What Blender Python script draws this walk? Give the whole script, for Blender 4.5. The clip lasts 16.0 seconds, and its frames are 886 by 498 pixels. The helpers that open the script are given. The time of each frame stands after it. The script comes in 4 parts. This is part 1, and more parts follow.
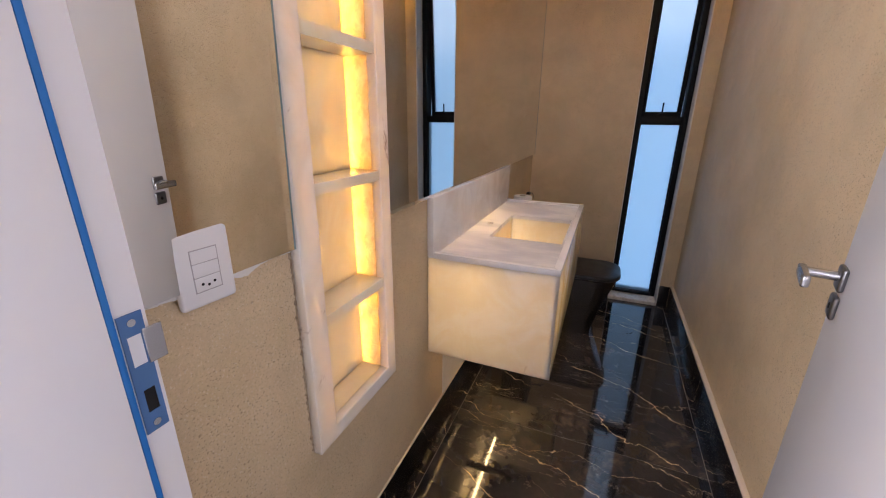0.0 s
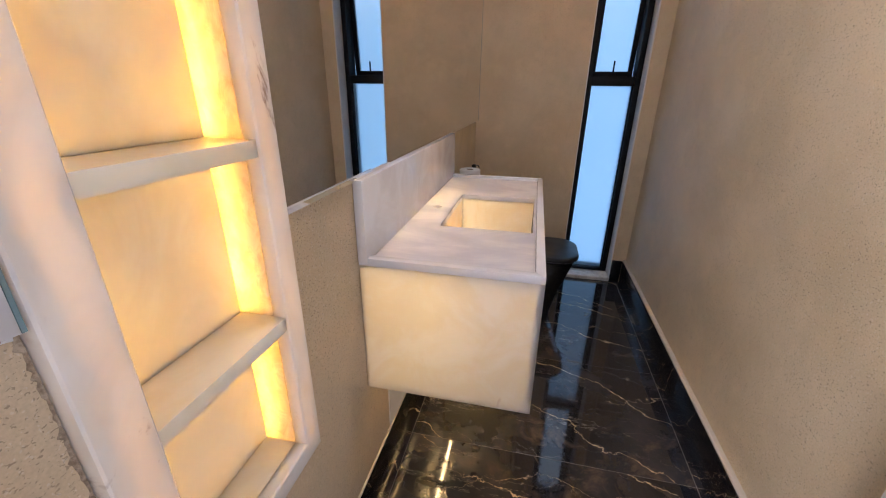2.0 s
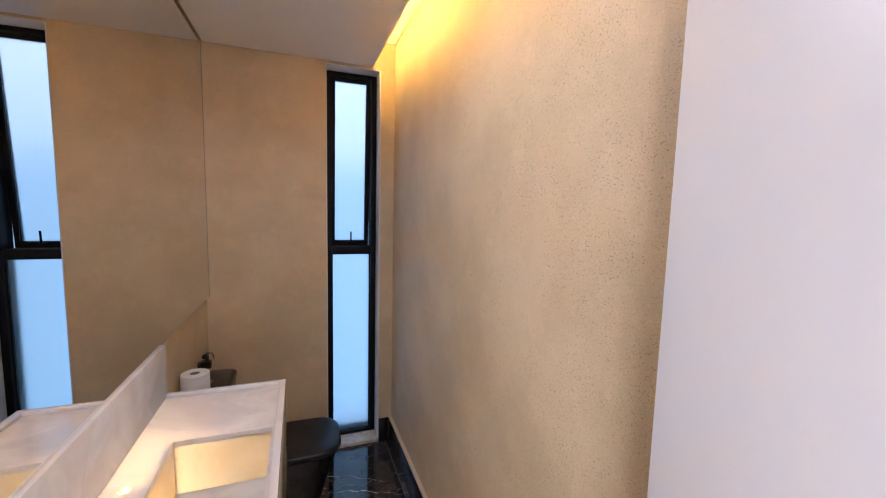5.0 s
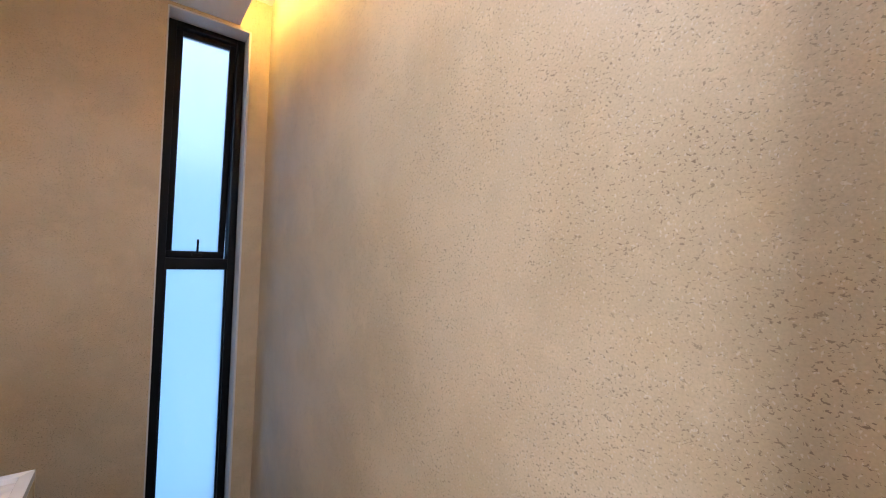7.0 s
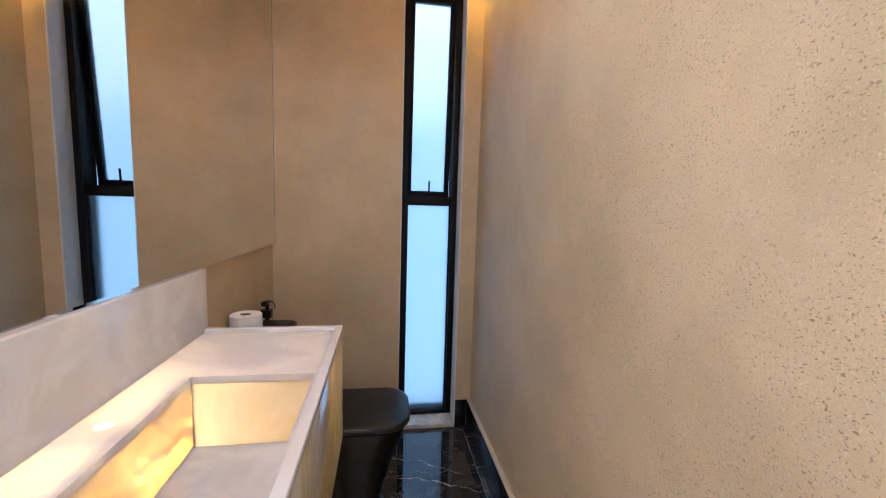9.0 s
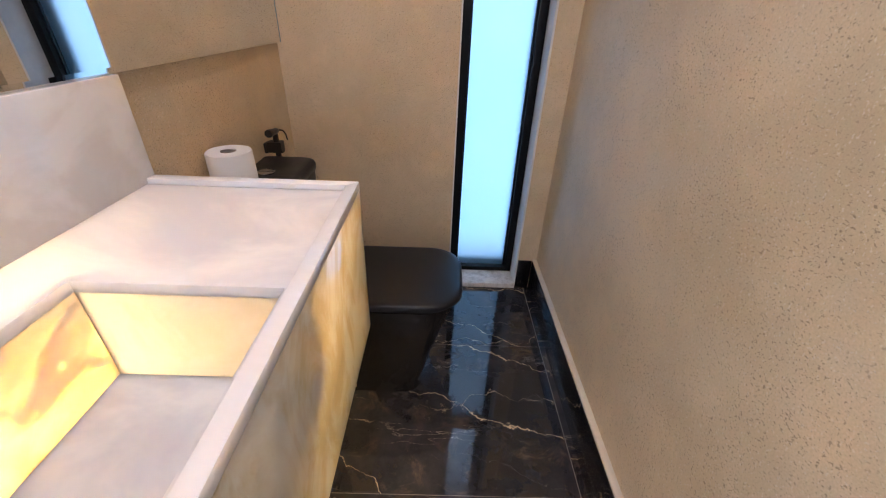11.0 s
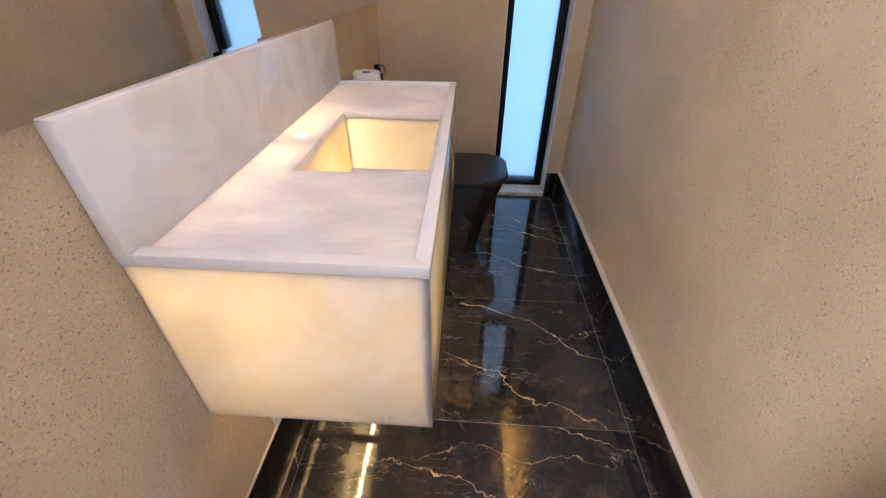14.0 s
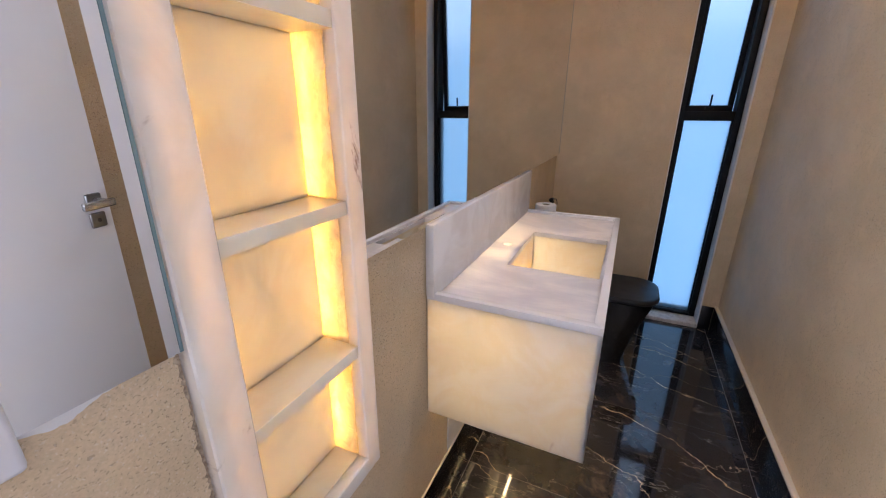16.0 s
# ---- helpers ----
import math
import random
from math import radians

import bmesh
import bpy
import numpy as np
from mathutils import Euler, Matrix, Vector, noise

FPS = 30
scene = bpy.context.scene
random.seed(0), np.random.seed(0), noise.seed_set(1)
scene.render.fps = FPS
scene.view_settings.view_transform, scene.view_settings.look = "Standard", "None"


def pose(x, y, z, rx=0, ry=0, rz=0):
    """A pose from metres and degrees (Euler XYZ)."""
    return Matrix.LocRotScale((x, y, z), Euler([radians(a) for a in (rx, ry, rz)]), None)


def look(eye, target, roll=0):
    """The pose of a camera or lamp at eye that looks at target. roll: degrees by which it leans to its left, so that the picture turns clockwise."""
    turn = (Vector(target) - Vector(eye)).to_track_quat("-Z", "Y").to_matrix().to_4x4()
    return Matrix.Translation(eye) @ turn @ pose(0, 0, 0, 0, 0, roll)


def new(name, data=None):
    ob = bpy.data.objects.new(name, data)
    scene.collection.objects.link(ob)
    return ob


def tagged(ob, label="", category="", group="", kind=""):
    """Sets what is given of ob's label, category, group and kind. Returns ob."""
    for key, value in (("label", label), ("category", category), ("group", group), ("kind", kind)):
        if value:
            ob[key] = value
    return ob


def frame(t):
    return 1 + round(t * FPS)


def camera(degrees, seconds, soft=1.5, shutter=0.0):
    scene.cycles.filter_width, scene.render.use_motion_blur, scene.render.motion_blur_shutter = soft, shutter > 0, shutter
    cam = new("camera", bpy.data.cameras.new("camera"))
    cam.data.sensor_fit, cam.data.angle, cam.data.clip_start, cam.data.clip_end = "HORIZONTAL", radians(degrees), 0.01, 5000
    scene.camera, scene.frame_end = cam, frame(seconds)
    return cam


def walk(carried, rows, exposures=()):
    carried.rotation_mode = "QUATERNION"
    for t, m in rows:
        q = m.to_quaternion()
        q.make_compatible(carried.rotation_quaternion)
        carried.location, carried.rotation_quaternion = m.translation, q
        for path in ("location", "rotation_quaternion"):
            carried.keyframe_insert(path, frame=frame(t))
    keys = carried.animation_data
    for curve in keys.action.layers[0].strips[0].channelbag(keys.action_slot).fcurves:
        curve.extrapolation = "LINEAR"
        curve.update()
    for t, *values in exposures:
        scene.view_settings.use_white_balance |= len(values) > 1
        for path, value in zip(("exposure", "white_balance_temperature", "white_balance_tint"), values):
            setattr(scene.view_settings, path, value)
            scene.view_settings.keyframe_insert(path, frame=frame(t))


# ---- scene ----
cam = camera(97.0, 16.0, soft=1.1)
PATH = [
    (0, (0.018, 0.008, 1.341), (-0.702, 1.765, 0.714), 0.5),
    (0.5, (0.03, -0.015, 1.302), (-0.489, 1.75, 0.518), 0.6),
    (1, (0.0, 0.032, 1.295), (-0.409, 1.789, 0.431), 0.6),
    (1.5, (-0.052, 0.233, 1.266), (-0.422, 1.997, 0.399), 0.9),
    (2, (-0.128, 0.369, 1.288), (-0.529, 2.177, 0.532), 0.7),
    (2.5, (-0.18, 0.392, 1.47), (-0.635, 2.266, 0.942), 0.7),
    (3, (-0.192, 0.464, 1.65), (-0.665, 2.382, 1.338), 0.8),
    (3.5, (-0.141, 0.525, 1.675), (-0.525, 2.472, 1.429), 0.9),
    (4, (-0.065, 0.566, 1.686), (-0.196, 2.549, 1.454), 0.8),
    (4.5, (-0.025, 0.539, 1.665), (0.221, 2.512, 1.447), 1.1),
    (5, (-0.014, 0.543, 1.639), (0.678, 2.409, 1.438), 1.4),
    (5.2, (0.014, 0.646, 1.627), (0.897, 2.431, 1.441), 1.6),
    (7.3, (0.095, 1.012, 1.386), (1.322, 2.591, 1.433), 2.0),
    (7.5, (0.091, 1.023, 1.364), (1.262, 2.644, 1.37), 2.0),
    (8, (0.082, 1.022, 1.346), (1.119, 2.729, 1.234), 2.0),
    (8.5, (0.061, 0.98, 1.344), (0.786, 2.835, 1.157), 1.9),
    (9, (0.057, 0.948, 1.309), (0.363, 2.914, 1.099), 1.7),
    (9.5, (0.07, 0.936, 1.261), (0.182, 2.911, 0.968), 1.5),
    (9.7, (0.066, 0.951, 1.26), (0.15, 2.914, 0.889), 1.5),
    (11.8, (0.135, 1.733, 1.138), (0.126, 3.319, -0.081), 1.4),
    (12, (0.141, 1.714, 1.116), (0.113, 3.311, -0.088), 0.8),
    (12.5, (0.113, 1.595, 1.095), (0.051, 3.18, -0.124), 0.6),
    (13, (0.026, 1.318, 1.123), (-0.039, 2.888, -0.114), 0.9),
    (13.5, (-0.007, 1.031, 1.131), (-0.082, 2.613, -0.091), 0.6),
    (14, (-0.03, 0.769, 1.235), (-0.123, 2.393, 0.071), 0.4),
    (14.5, (-0.111, 0.435, 1.333), (-0.226, 2.151, 0.311), 0.2),
    (15, (-0.127, 0.329, 1.347), (-0.374, 2.107, 0.464), 0.2),
    (15.5, (-0.105, 0.313, 1.354), (-0.675, 2.055, 0.553), 0.1),
    (16, (-0.078, 0.33, 1.364), (-0.87, 2.044, 0.703), 0.2),
]
EXPOSURE = [
    (0.0, 0.25, 6900, 17), (1.0, 0.40, 6800, 16), (1.5, 0.43, 6450, 14), (2.5, 0.42, 6350, 14), (3.5, 0.13, 5860, 11), (4.0, 0.22, 5950, 11), (4.5, 0.60, 6250, 12), (5.0, 0.62, 6600, 16),
    (7.5, 0.74, 6080, 11), (8.0, 0.79, 6080, 12), (9.0, 0.82, 6450, 13), (9.5, 0.77, 6350, 13), (12.2, 1.50, 6280, 14), (13.0, 1.05, 6380, 15), (13.5, 0.86, 6400, 15), (14.0, 0.85, 6400, 14), (14.5, 0.75, 6080, 13),
    (15.0, 0.43, 6050, 13), (15.5, 0.43, 6050, 12), (16.0, 0.43, 6150, 14),
]
walk(cam, [(t, look(eye, target, roll)) for t, eye, target, roll in PATH], EXPOSURE)


# ---- world and light ----
world = bpy.data.worlds.new("sky")
scene.world = world
world.use_nodes = True
wn = world.node_tree.nodes
sky = wn.new("ShaderNodeTexSky")
sky.sky_type = "NISHITA"
sky.sun_disc = False
sky.sun_elevation = radians(35)
sky.sun_rotation = radians(200)
wn["Background"].inputs["Strength"].default_value = 0.10
world.node_tree.links.new(sky.outputs["Color"], wn["Background"].inputs["Color"])

sun = new("sun", bpy.data.lights.new("sun", "SUN"))
sun.data.energy, sun.data.angle, sun.data.color = 1.0, radians(12), (1.0, 0.95, 0.88)
sun.matrix_world = look((-1.5, -6, 6), (0, -1, 0))

WARM, SOFT_WARM, PALE_WARM = (1.0, 0.575, 0.13), (1.0, 0.59, 0.165), (1.0, 0.69, 0.32)
LED_VANITY, LED_NICHE, LED_BACK, LED_COVE = 41.0, 20.0, 1.6, 88.0
SKY_GLOW = 0.45

# area lamp standing in for daylight from the unseen lobby; its window is added
lobby_light = new("lobby_daylight", bpy.data.lights.new("lobby_daylight", "AREA"))
lobby_light.data.shape, lobby_light.data.size, lobby_light.data.size_y = "RECTANGLE", 1.4, 1.6
lobby_light.data.energy, lobby_light.data.color = 90.0, (0.92, 0.935, 1.10)
lobby_light.matrix_world = look((-1.48, -1.90, 1.70), (-0.2, -1.20, 1.45))


# recessed ceiling downlight over the middle of the room
LAMP = (-0.05, 1.60)
spot = new("downlight_beam", bpy.data.lights.new("downlight_beam", "SPOT"))
spot.data.energy, spot.data.color = 18.0, (0.93, 0.93, 1.08)
spot.data.spot_size, spot.data.spot_blend, spot.data.shadow_soft_size = radians(168), 0.7, 0.03
spot.matrix_world = look((*LAMP, 2.518), (*LAMP, 0.0))


# ---- materials ----
def material(name, color=(0.8, 0.8, 0.8), rough=0.5, metal=0.0, **more):
    m = bpy.data.materials.new(name)
    m.use_nodes = True
    b = m.node_tree.nodes["Principled BSDF"]
    b.inputs["Base Color"].default_value = (*color, 1)
    b.inputs["Roughness"].default_value = rough
    b.inputs["Metallic"].default_value = metal
    for key, value in more.items():
        b.inputs[key.replace("_", " ")].default_value = value
    return m


class Net:
    """Short hand for wiring nodes of one material."""

    def __init__(self, m):
        self.t = m.node_tree
        self.b = m.node_tree.nodes["Principled BSDF"]

    def put(self, kind, operation="", blend="", data_type=""):
        n = self.t.nodes.new(kind)
        if operation:
            n.operation = operation
        if blend:
            n.interpolation_type = blend
        if data_type:
            n.data_type = data_type
        return n

    def wire(self, a, b):
        self.t.links.new(a, b)

    def place(self, scale=(1, 1, 1), shuffle=False):
        pos = self.put("ShaderNodeNewGeometry").outputs["Position"]
        if shuffle:
            info = self.put("ShaderNodeObjectInfo")
            add = self.put("ShaderNodeVectorMath", operation="MULTIPLY_ADD")
            add.inputs[1].default_value = (29.0, 19.3, 15.0)
            comb = self.put("ShaderNodeCombineXYZ")
            for i in range(3):
                self.wire(info.outputs["Random"], comb.inputs[i])
            self.wire(comb.outputs[0], add.inputs[0])
            self.wire(pos, add.inputs[2])
            pos = add.outputs[0]
        mul = self.put("ShaderNodeVectorMath", operation="MULTIPLY")
        mul.inputs[1].default_value = scale
        self.wire(pos, mul.inputs[0])
        return mul.outputs[0]

    def noise(self, where, scale, detail=3.0, rough=0.5, warp=0.0):
        n = self.put("ShaderNodeTexNoise")
        n.inputs["Scale"].default_value = scale
        n.inputs["Detail"].default_value = detail
        n.inputs["Roughness"].default_value = rough
        n.inputs["Distortion"].default_value = warp
        self.wire(where, n.inputs["Vector"])
        return n.outputs["Fac"]

    def ramp(self, value, lo, hi, a=0.0, b=1.0, smooth=True):
        n = self.put("ShaderNodeMapRange", blend="SMOOTHSTEP" if smooth else "LINEAR")
        n.inputs["From Min"].default_value = lo
        n.inputs["From Max"].default_value = hi
        n.inputs["To Min"].default_value = a
        n.inputs["To Max"].default_value = b
        self.wire(value, n.inputs["Value"])
        return n.outputs["Result"]

    def math(self, op, a, b):
        n = self.put("ShaderNodeMath", operation=op)
        for i, v in enumerate((a, b)):
            if isinstance(v, (int, float)):
                n.inputs[i].default_value = v
            else:
                self.wire(v, n.inputs[i])
        return n.outputs[0]

    def ridge(self, value, width):
        away = self.math("ABSOLUTE", self.math("SUBTRACT", value, 0.5), 0)
        return self.ramp(away, 0.0, width, 1.0, 0.0)

    def mix(self, fac, a, b):
        n = self.put("ShaderNodeMix", data_type="RGBA")
        for slot, v in ((0, fac), (6, a), (7, b)):
            if isinstance(v, (int, float)):
                n.inputs[slot].default_value = v
            elif isinstance(v, tuple):
                n.inputs[slot].default_value = (*v, 1)
            else:
                self.wire(v, n.inputs[slot])
        return n.outputs[2]

    def bump(self, height, strength=0.2, distance=0.002):
        n = self.put("ShaderNodeBump")
        n.inputs["Strength"].default_value = strength
        n.inputs["Distance"].default_value = distance
        self.wire(height, n.inputs["Height"])
        self.wire(n.outputs[0], self.b.inputs["Normal"])


def make_plaster(name, light, dark, speck):
    m = material(name, rough=0.5)
    n = Net(m)
    at = n.place()
    cloud = n.noise(at, 2.3, 4, 0.6)
    patch = n.noise(at, 11, 4, 0.6)
    base = n.mix(n.ramp(cloud, 0.3, 0.7), light, dark)
    base = n.mix(n.ramp(patch, 0.45, 0.8, 0, 0.55), base, tuple(c * 1.12 for c in light))
    base = n.mix(n.ramp(n.noise(at, 4.5, 3, 0.5, 0.4), 0.50, 0.66, 0, 0.16), base, tuple(c * 0.84 for c in dark))
    grit = n.noise(n.place((1, 0.8, 1.15)), 265, 2, 0.55, 0.6)
    where = n.ramp(n.noise(at, 5, 3, 0.6), 0.30, 0.62, 0.30, 1.0)
    dots = n.math("MULTIPLY", n.ramp(grit, 0.608, 0.655), where)
    chips = n.ramp(n.noise(n.place((1, 1.1, 0.9)), 260, 1, 0.5, 0.3), 0.64, 0.72, 0, 0.5)
    base = n.mix(chips, base, (0.84, 0.76, 0.63))
    fine = n.ramp(n.noise(at, 300, 2), 0.3, 0.75, 0.0, 0.3)
    base = n.mix(fine, base, tuple(c * 0.72 for c in dark))
    base = n.mix(n.math("MULTIPLY", dots, 0.82), base, speck)
    n.wire(base, n.b.inputs["Base Color"])
    n.wire(n.ramp(patch, 0.3, 0.7, 0.42, 0.62), n.b.inputs["Roughness"])
    height = n.math("SUBTRACT", n.math("ADD", n.noise(at, 160, 3), n.math("MULTIPLY", n.noise(at, 9, 3), 2.0)), n.math("MULTIPLY", dots, 1.2))
    n.bump(height, 0.22, 0.002)
    return m


PLASTER = make_plaster("beige_mineral_plaster", (0.735, 0.578, 0.375), (0.60, 0.468, 0.292), (0.23, 0.155, 0.092))


def make_marble(name, veins=1.0, low=0.03, high=0.07, tone=1.0):
    m = material(name, rough=0.05, IOR=1.62)
    n = Net(m)
    at = n.place((0.42, 1.9, 1.0), True)
    free = n.place((1.0, 1.0, 1.0), True)
    base = n.mix(n.ramp(n.noise(free, 3.6, 7, 0.65), 0.35, 0.75), tuple(tone * c for c in (0.011, 0.011, 0.015)), tuple(tone * c for c in (0.044, 0.041, 0.044)))
    smoke = n.math("MULTIPLY", n.ramp(n.noise(free, 9, 7, 0.7, 0.6), 0.50, 0.76, 0, 0.7 * tone), n.ramp(n.noise(at, 1.7, 2), 0.40, 0.60))
    base = n.mix(smoke, base, (0.16, 0.115, 0.075))

    def cracks(slope, gap, warp, jag, width, lo, hi):
        """Long jagged veins that run mostly one way, broken here and there."""
        dot = n.put("ShaderNodeVectorMath", operation="DOT_PRODUCT")
        dot.inputs[1].default_value = (slope, 1.0, 0.6)
        n.wire(free, dot.inputs[0])
        bend = n.math("MULTIPLY", n.noise(free, jag, 9, 0.60), warp)
        fold = n.math("PINGPONG", n.math("ADD", dot.outputs["Value"], bend), gap)
        thick = n.ramp(n.noise(free, 14, 3), 0.35, 0.7, width * 0.35, width * 1.5)
        edge = n.math("SUBTRACT", 1.0, n.math("MINIMUM", n.math("DIVIDE", fold, thick), 1.0))
        return n.math("MULTIPLY", edge, n.ramp(n.noise(free, 2.4, 3), lo, hi))

    big = cracks(0.42, 0.170, 0.52, 1.7, 0.0030, 0.38, 0.48)
    fork = cracks(-0.18, 0.21, 0.62, 2.1, 0.0024, 0.40, 0.50)
    web = n.math("MULTIPLY", n.ridge(n.noise(at, 4.0, 7, 0.6, 0.1), 0.0050), n.ramp(n.noise(at, 2.8, 3), 0.50, 0.62))
    hair = cracks(0.25, 0.085, 0.46, 2.6, 0.0015, 0.42, 0.54)
    base = n.mix(n.math("MULTIPLY", hair, 0.5 * veins), base, (0.34, 0.30, 0.25))
    base = n.mix(n.math("MULTIPLY", web, 0.55 * veins), base, (0.40, 0.34, 0.27))
    base = n.mix(n.math("MULTIPLY", fork, 0.8 * veins), base, (0.62, 0.47, 0.30))
    base = n.mix(n.math("MULTIPLY", big, veins), base, (0.85, 0.64, 0.38))
    n.wire(base, n.b.inputs["Base Color"])
    n.wire(n.ramp(n.noise(at, 20, 3), 0.3, 0.7, low, high), n.b.inputs["Roughness"])
    return m


MARBLE = make_marble("polished_black_marble")
# same marble for the baseboard, darkened as in shade, roughened to lose strip reflections
MARBLE_BASE = make_marble("shaded_base_marble", 0.35, 0.16, 0.24, 0.25)


def make_onyx(name, pale, deep, vein, depth, grain=(1.0, 0.8, 1.0), marks=0.3, flecks=0.0, vary=0.45):
    m = material(name, rough=0.06)
    n = Net(m)
    at = n.place(grain)
    cloud = n.noise(at, 7, 5, 0.6, 0.8)
    base = n.mix(n.ramp(cloud, 0.38, 0.64), pale, deep)
    streak = n.math("MULTIPLY", n.ridge(n.noise(at, 2.3, 3, 0.5, 0.4), 0.010), n.ramp(n.noise(at, 9, 2), 0.66 - 0.2 * marks + 0.06, 0.76, 0, marks))
    base = n.mix(streak, base, vein)
    if flecks:
        spot_at = n.ramp(n.noise(n.place((1.0, 1.0, 0.55)), 6.0, 6, 0.72, 1.0), 0.60, 0.72, 0, flecks)
        base = n.mix(spot_at, base, tuple(c * 0.8 for c in vein))
    n.wire(base, n.b.inputs["Base Color"])
    n.b.inputs["Subsurface Weight"].default_value = 1.0
    n.b.inputs["Subsurface Radius"].default_value = (1.0, 1.0, 1.0)
    n.wire(n.ramp(n.noise(at, 12, 5, 0.65, 1.2), 0.34, 0.66, depth * (1 - vary), depth * (1 + vary)), n.b.inputs["Subsurface Scale"])
    n.bump(n.noise(at, 40, 2), 0.03, 0.001)
    return m


ONYX = make_onyx("white_onyx", (0.90, 0.88, 0.85), (0.80, 0.765, 0.72), (0.45, 0.27, 0.14), 0.010)
FRAME = make_onyx("veined_frame_onyx", (0.92, 0.875, 0.79), (0.84, 0.78, 0.67), (0.34, 0.20, 0.11), 0.042, (1.0, 0.8, 0.6), 0.4, 0.9)
RIM = make_onyx("rim_onyx", (0.91, 0.90, 0.90), (0.86, 0.85, 0.84), (0.45, 0.27, 0.14), 0.005)

CREAM = make_onyx("cream_onyx", (0.91, 0.86, 0.68), (0.85, 0.77, 0.56), (0.30, 0.17, 0.09), 0.042, (1.0, 0.8, 0.6), 0.55)


def let_through(m, low, high):
    """Cloudy part transparency, added so that the strips behind light the niche inside."""
    n = Net(m)
    clear = n.put("ShaderNodeBsdfTransparent")
    clear.inputs["Color"].default_value = (1.0, 0.93, 0.72, 1)
    both = n.put("ShaderNodeMixShader")
    n.wire(n.ramp(n.noise(n.place((1.0, 1.0, 0.7)), 38, 5, 0.65, 0.9), 0.36, 0.68, low, high), both.inputs[0])
    n.wire(n.b.outputs[0], both.inputs[1])
    n.wire(clear.outputs[0], both.inputs[2])
    n.wire(both.outputs[0], n.t.nodes["Material Output"].inputs["Surface"])
    return m


CLEAR = let_through(make_onyx("part_clear_onyx", (0.91, 0.86, 0.68), (0.85, 0.77, 0.56), (0.30, 0.17, 0.09), 0.042, (1.0, 0.8, 0.6), 0.3), 0.15, 0.42)
SHELF = make_onyx("shelf_onyx", (0.93, 0.86, 0.69), (0.88, 0.78, 0.57), (0.30, 0.17, 0.09), 0.022, (1.0, 0.8, 0.6), 0.4)
CARVED = make_onyx("clouded_onyx", (0.90, 0.83, 0.66), (0.85, 0.73, 0.52), (0.45, 0.27, 0.14), 0.021)
BOX_END = make_onyx("clouded_apron_onyx", (0.90, 0.84, 0.71), (0.86, 0.76, 0.57), (0.45, 0.27, 0.14), 0.080, (1.0, 1.0, 1.0))
COUNTER = make_onyx("pale_onyx_slab", (0.89, 0.875, 0.87), (0.68, 0.68, 0.72), (0.45, 0.27, 0.14), 0.030, (0.30, 0.62, 1.0), vary=0.12)
APRON = make_onyx("honey_streaked_onyx", (0.88, 0.78, 0.60), (0.74, 0.56, 0.32), (0.45, 0.27, 0.14), 0.080, (1.0, 1.3, 0.75))

WHITE_PAINT = material("white_lacquer", (0.80, 0.80, 0.82), 0.35)
n = Net(WHITE_PAINT)
n.wire(n.mix(n.noise(n.place(), 5, 3), (0.78, 0.78, 0.81), (0.83, 0.83, 0.84)), n.b.inputs["Base Color"])
n.bump(n.noise(n.place(), 120, 2), 0.04, 0.001)

CEILING = material("white_ceiling_paint", (0.8, 0.79, 0.77), 0.8)
n = Net(CEILING)
n.wire(n.mix(n.noise(n.place(), 3, 4), (0.76, 0.75, 0.73), (0.82, 0.81, 0.79)), n.b.inputs["Base Color"])
n.bump(n.noise(n.place(), 200, 2), 0.08, 0.001)

RENDER_WHITE = material("rough_white_render", (0.7, 0.69, 0.67), 0.85)
n = Net(RENDER_WHITE)
n.wire(n.mix(n.noise(n.place(), 18, 5, 0.7), (0.60, 0.59, 0.57), (0.78, 0.77, 0.75)), n.b.inputs["Base Color"])
n.bump(n.noise(n.place(), 60, 4), 0.4, 0.003)

STONE_SILL = material("pale_sill_stone", (0.6, 0.58, 0.54), 0.3)
n = Net(STONE_SILL)
n.wire(n.mix(n.ramp(n.noise(n.place(), 26, 5, 0.7), 0.4, 0.75), (0.70, 0.67, 0.62), (0.42, 0.38, 0.33)), n.b.inputs["Base Color"])

# grey set by how much light the unseen lobby should bounce onto the jamb
LOBBY_PAINT = material("grey_lobby_paint", (0.55, 0.55, 0.57), 0.7)
n = Net(LOBBY_PAINT)
n.wire(n.mix(n.noise(n.place(), 4, 4), (0.51, 0.51, 0.53), (0.59, 0.59, 0.61)), n.b.inputs["Base Color"])
# grout tone is lightened to carry the glint of the tile bevels
GROUT = material("grey_brown_grout", (0.17, 0.15, 0.13), 0.8)
CAULK = material("cream_caulk", (0.66, 0.57, 0.45), 0.6)
MIRROR = material("silvered_mirror", (0.84, 0.825, 0.79), 0.0, 1.0)
GLASS_EDGE = material("mirror_glass_edge", (0.20, 0.30, 0.31), 0.12)
BLACK_METAL = material("black_powder_coated_aluminium", (0.005, 0.005, 0.006), 0.5, Specular_IOR_Level=0.18)
n = Net(BLACK_METAL)
n.bump(n.noise(n.place(), 500, 2), 0.06, 0.0005)
CHROME = material("brushed_chrome", (0.50, 0.51, 0.53), 0.26, 1.0)
DARK_STEEL = material("dark_satin_steel", (0.22, 0.22, 0.23), 0.35, 1.0)
CERAMIC = material("matt_black_ceramic", (0.010, 0.010, 0.011), 0.33, Specular_IOR_Level=0.35)
n = Net(CERAMIC)
n.wire(n.ramp(n.noise(n.place(), 14, 3), 0.3, 0.7, 0.29, 0.38), n.b.inputs["Roughness"])
GLAZED = material("glossy_black_ceramic", (0.012, 0.011, 0.010), 0.10)
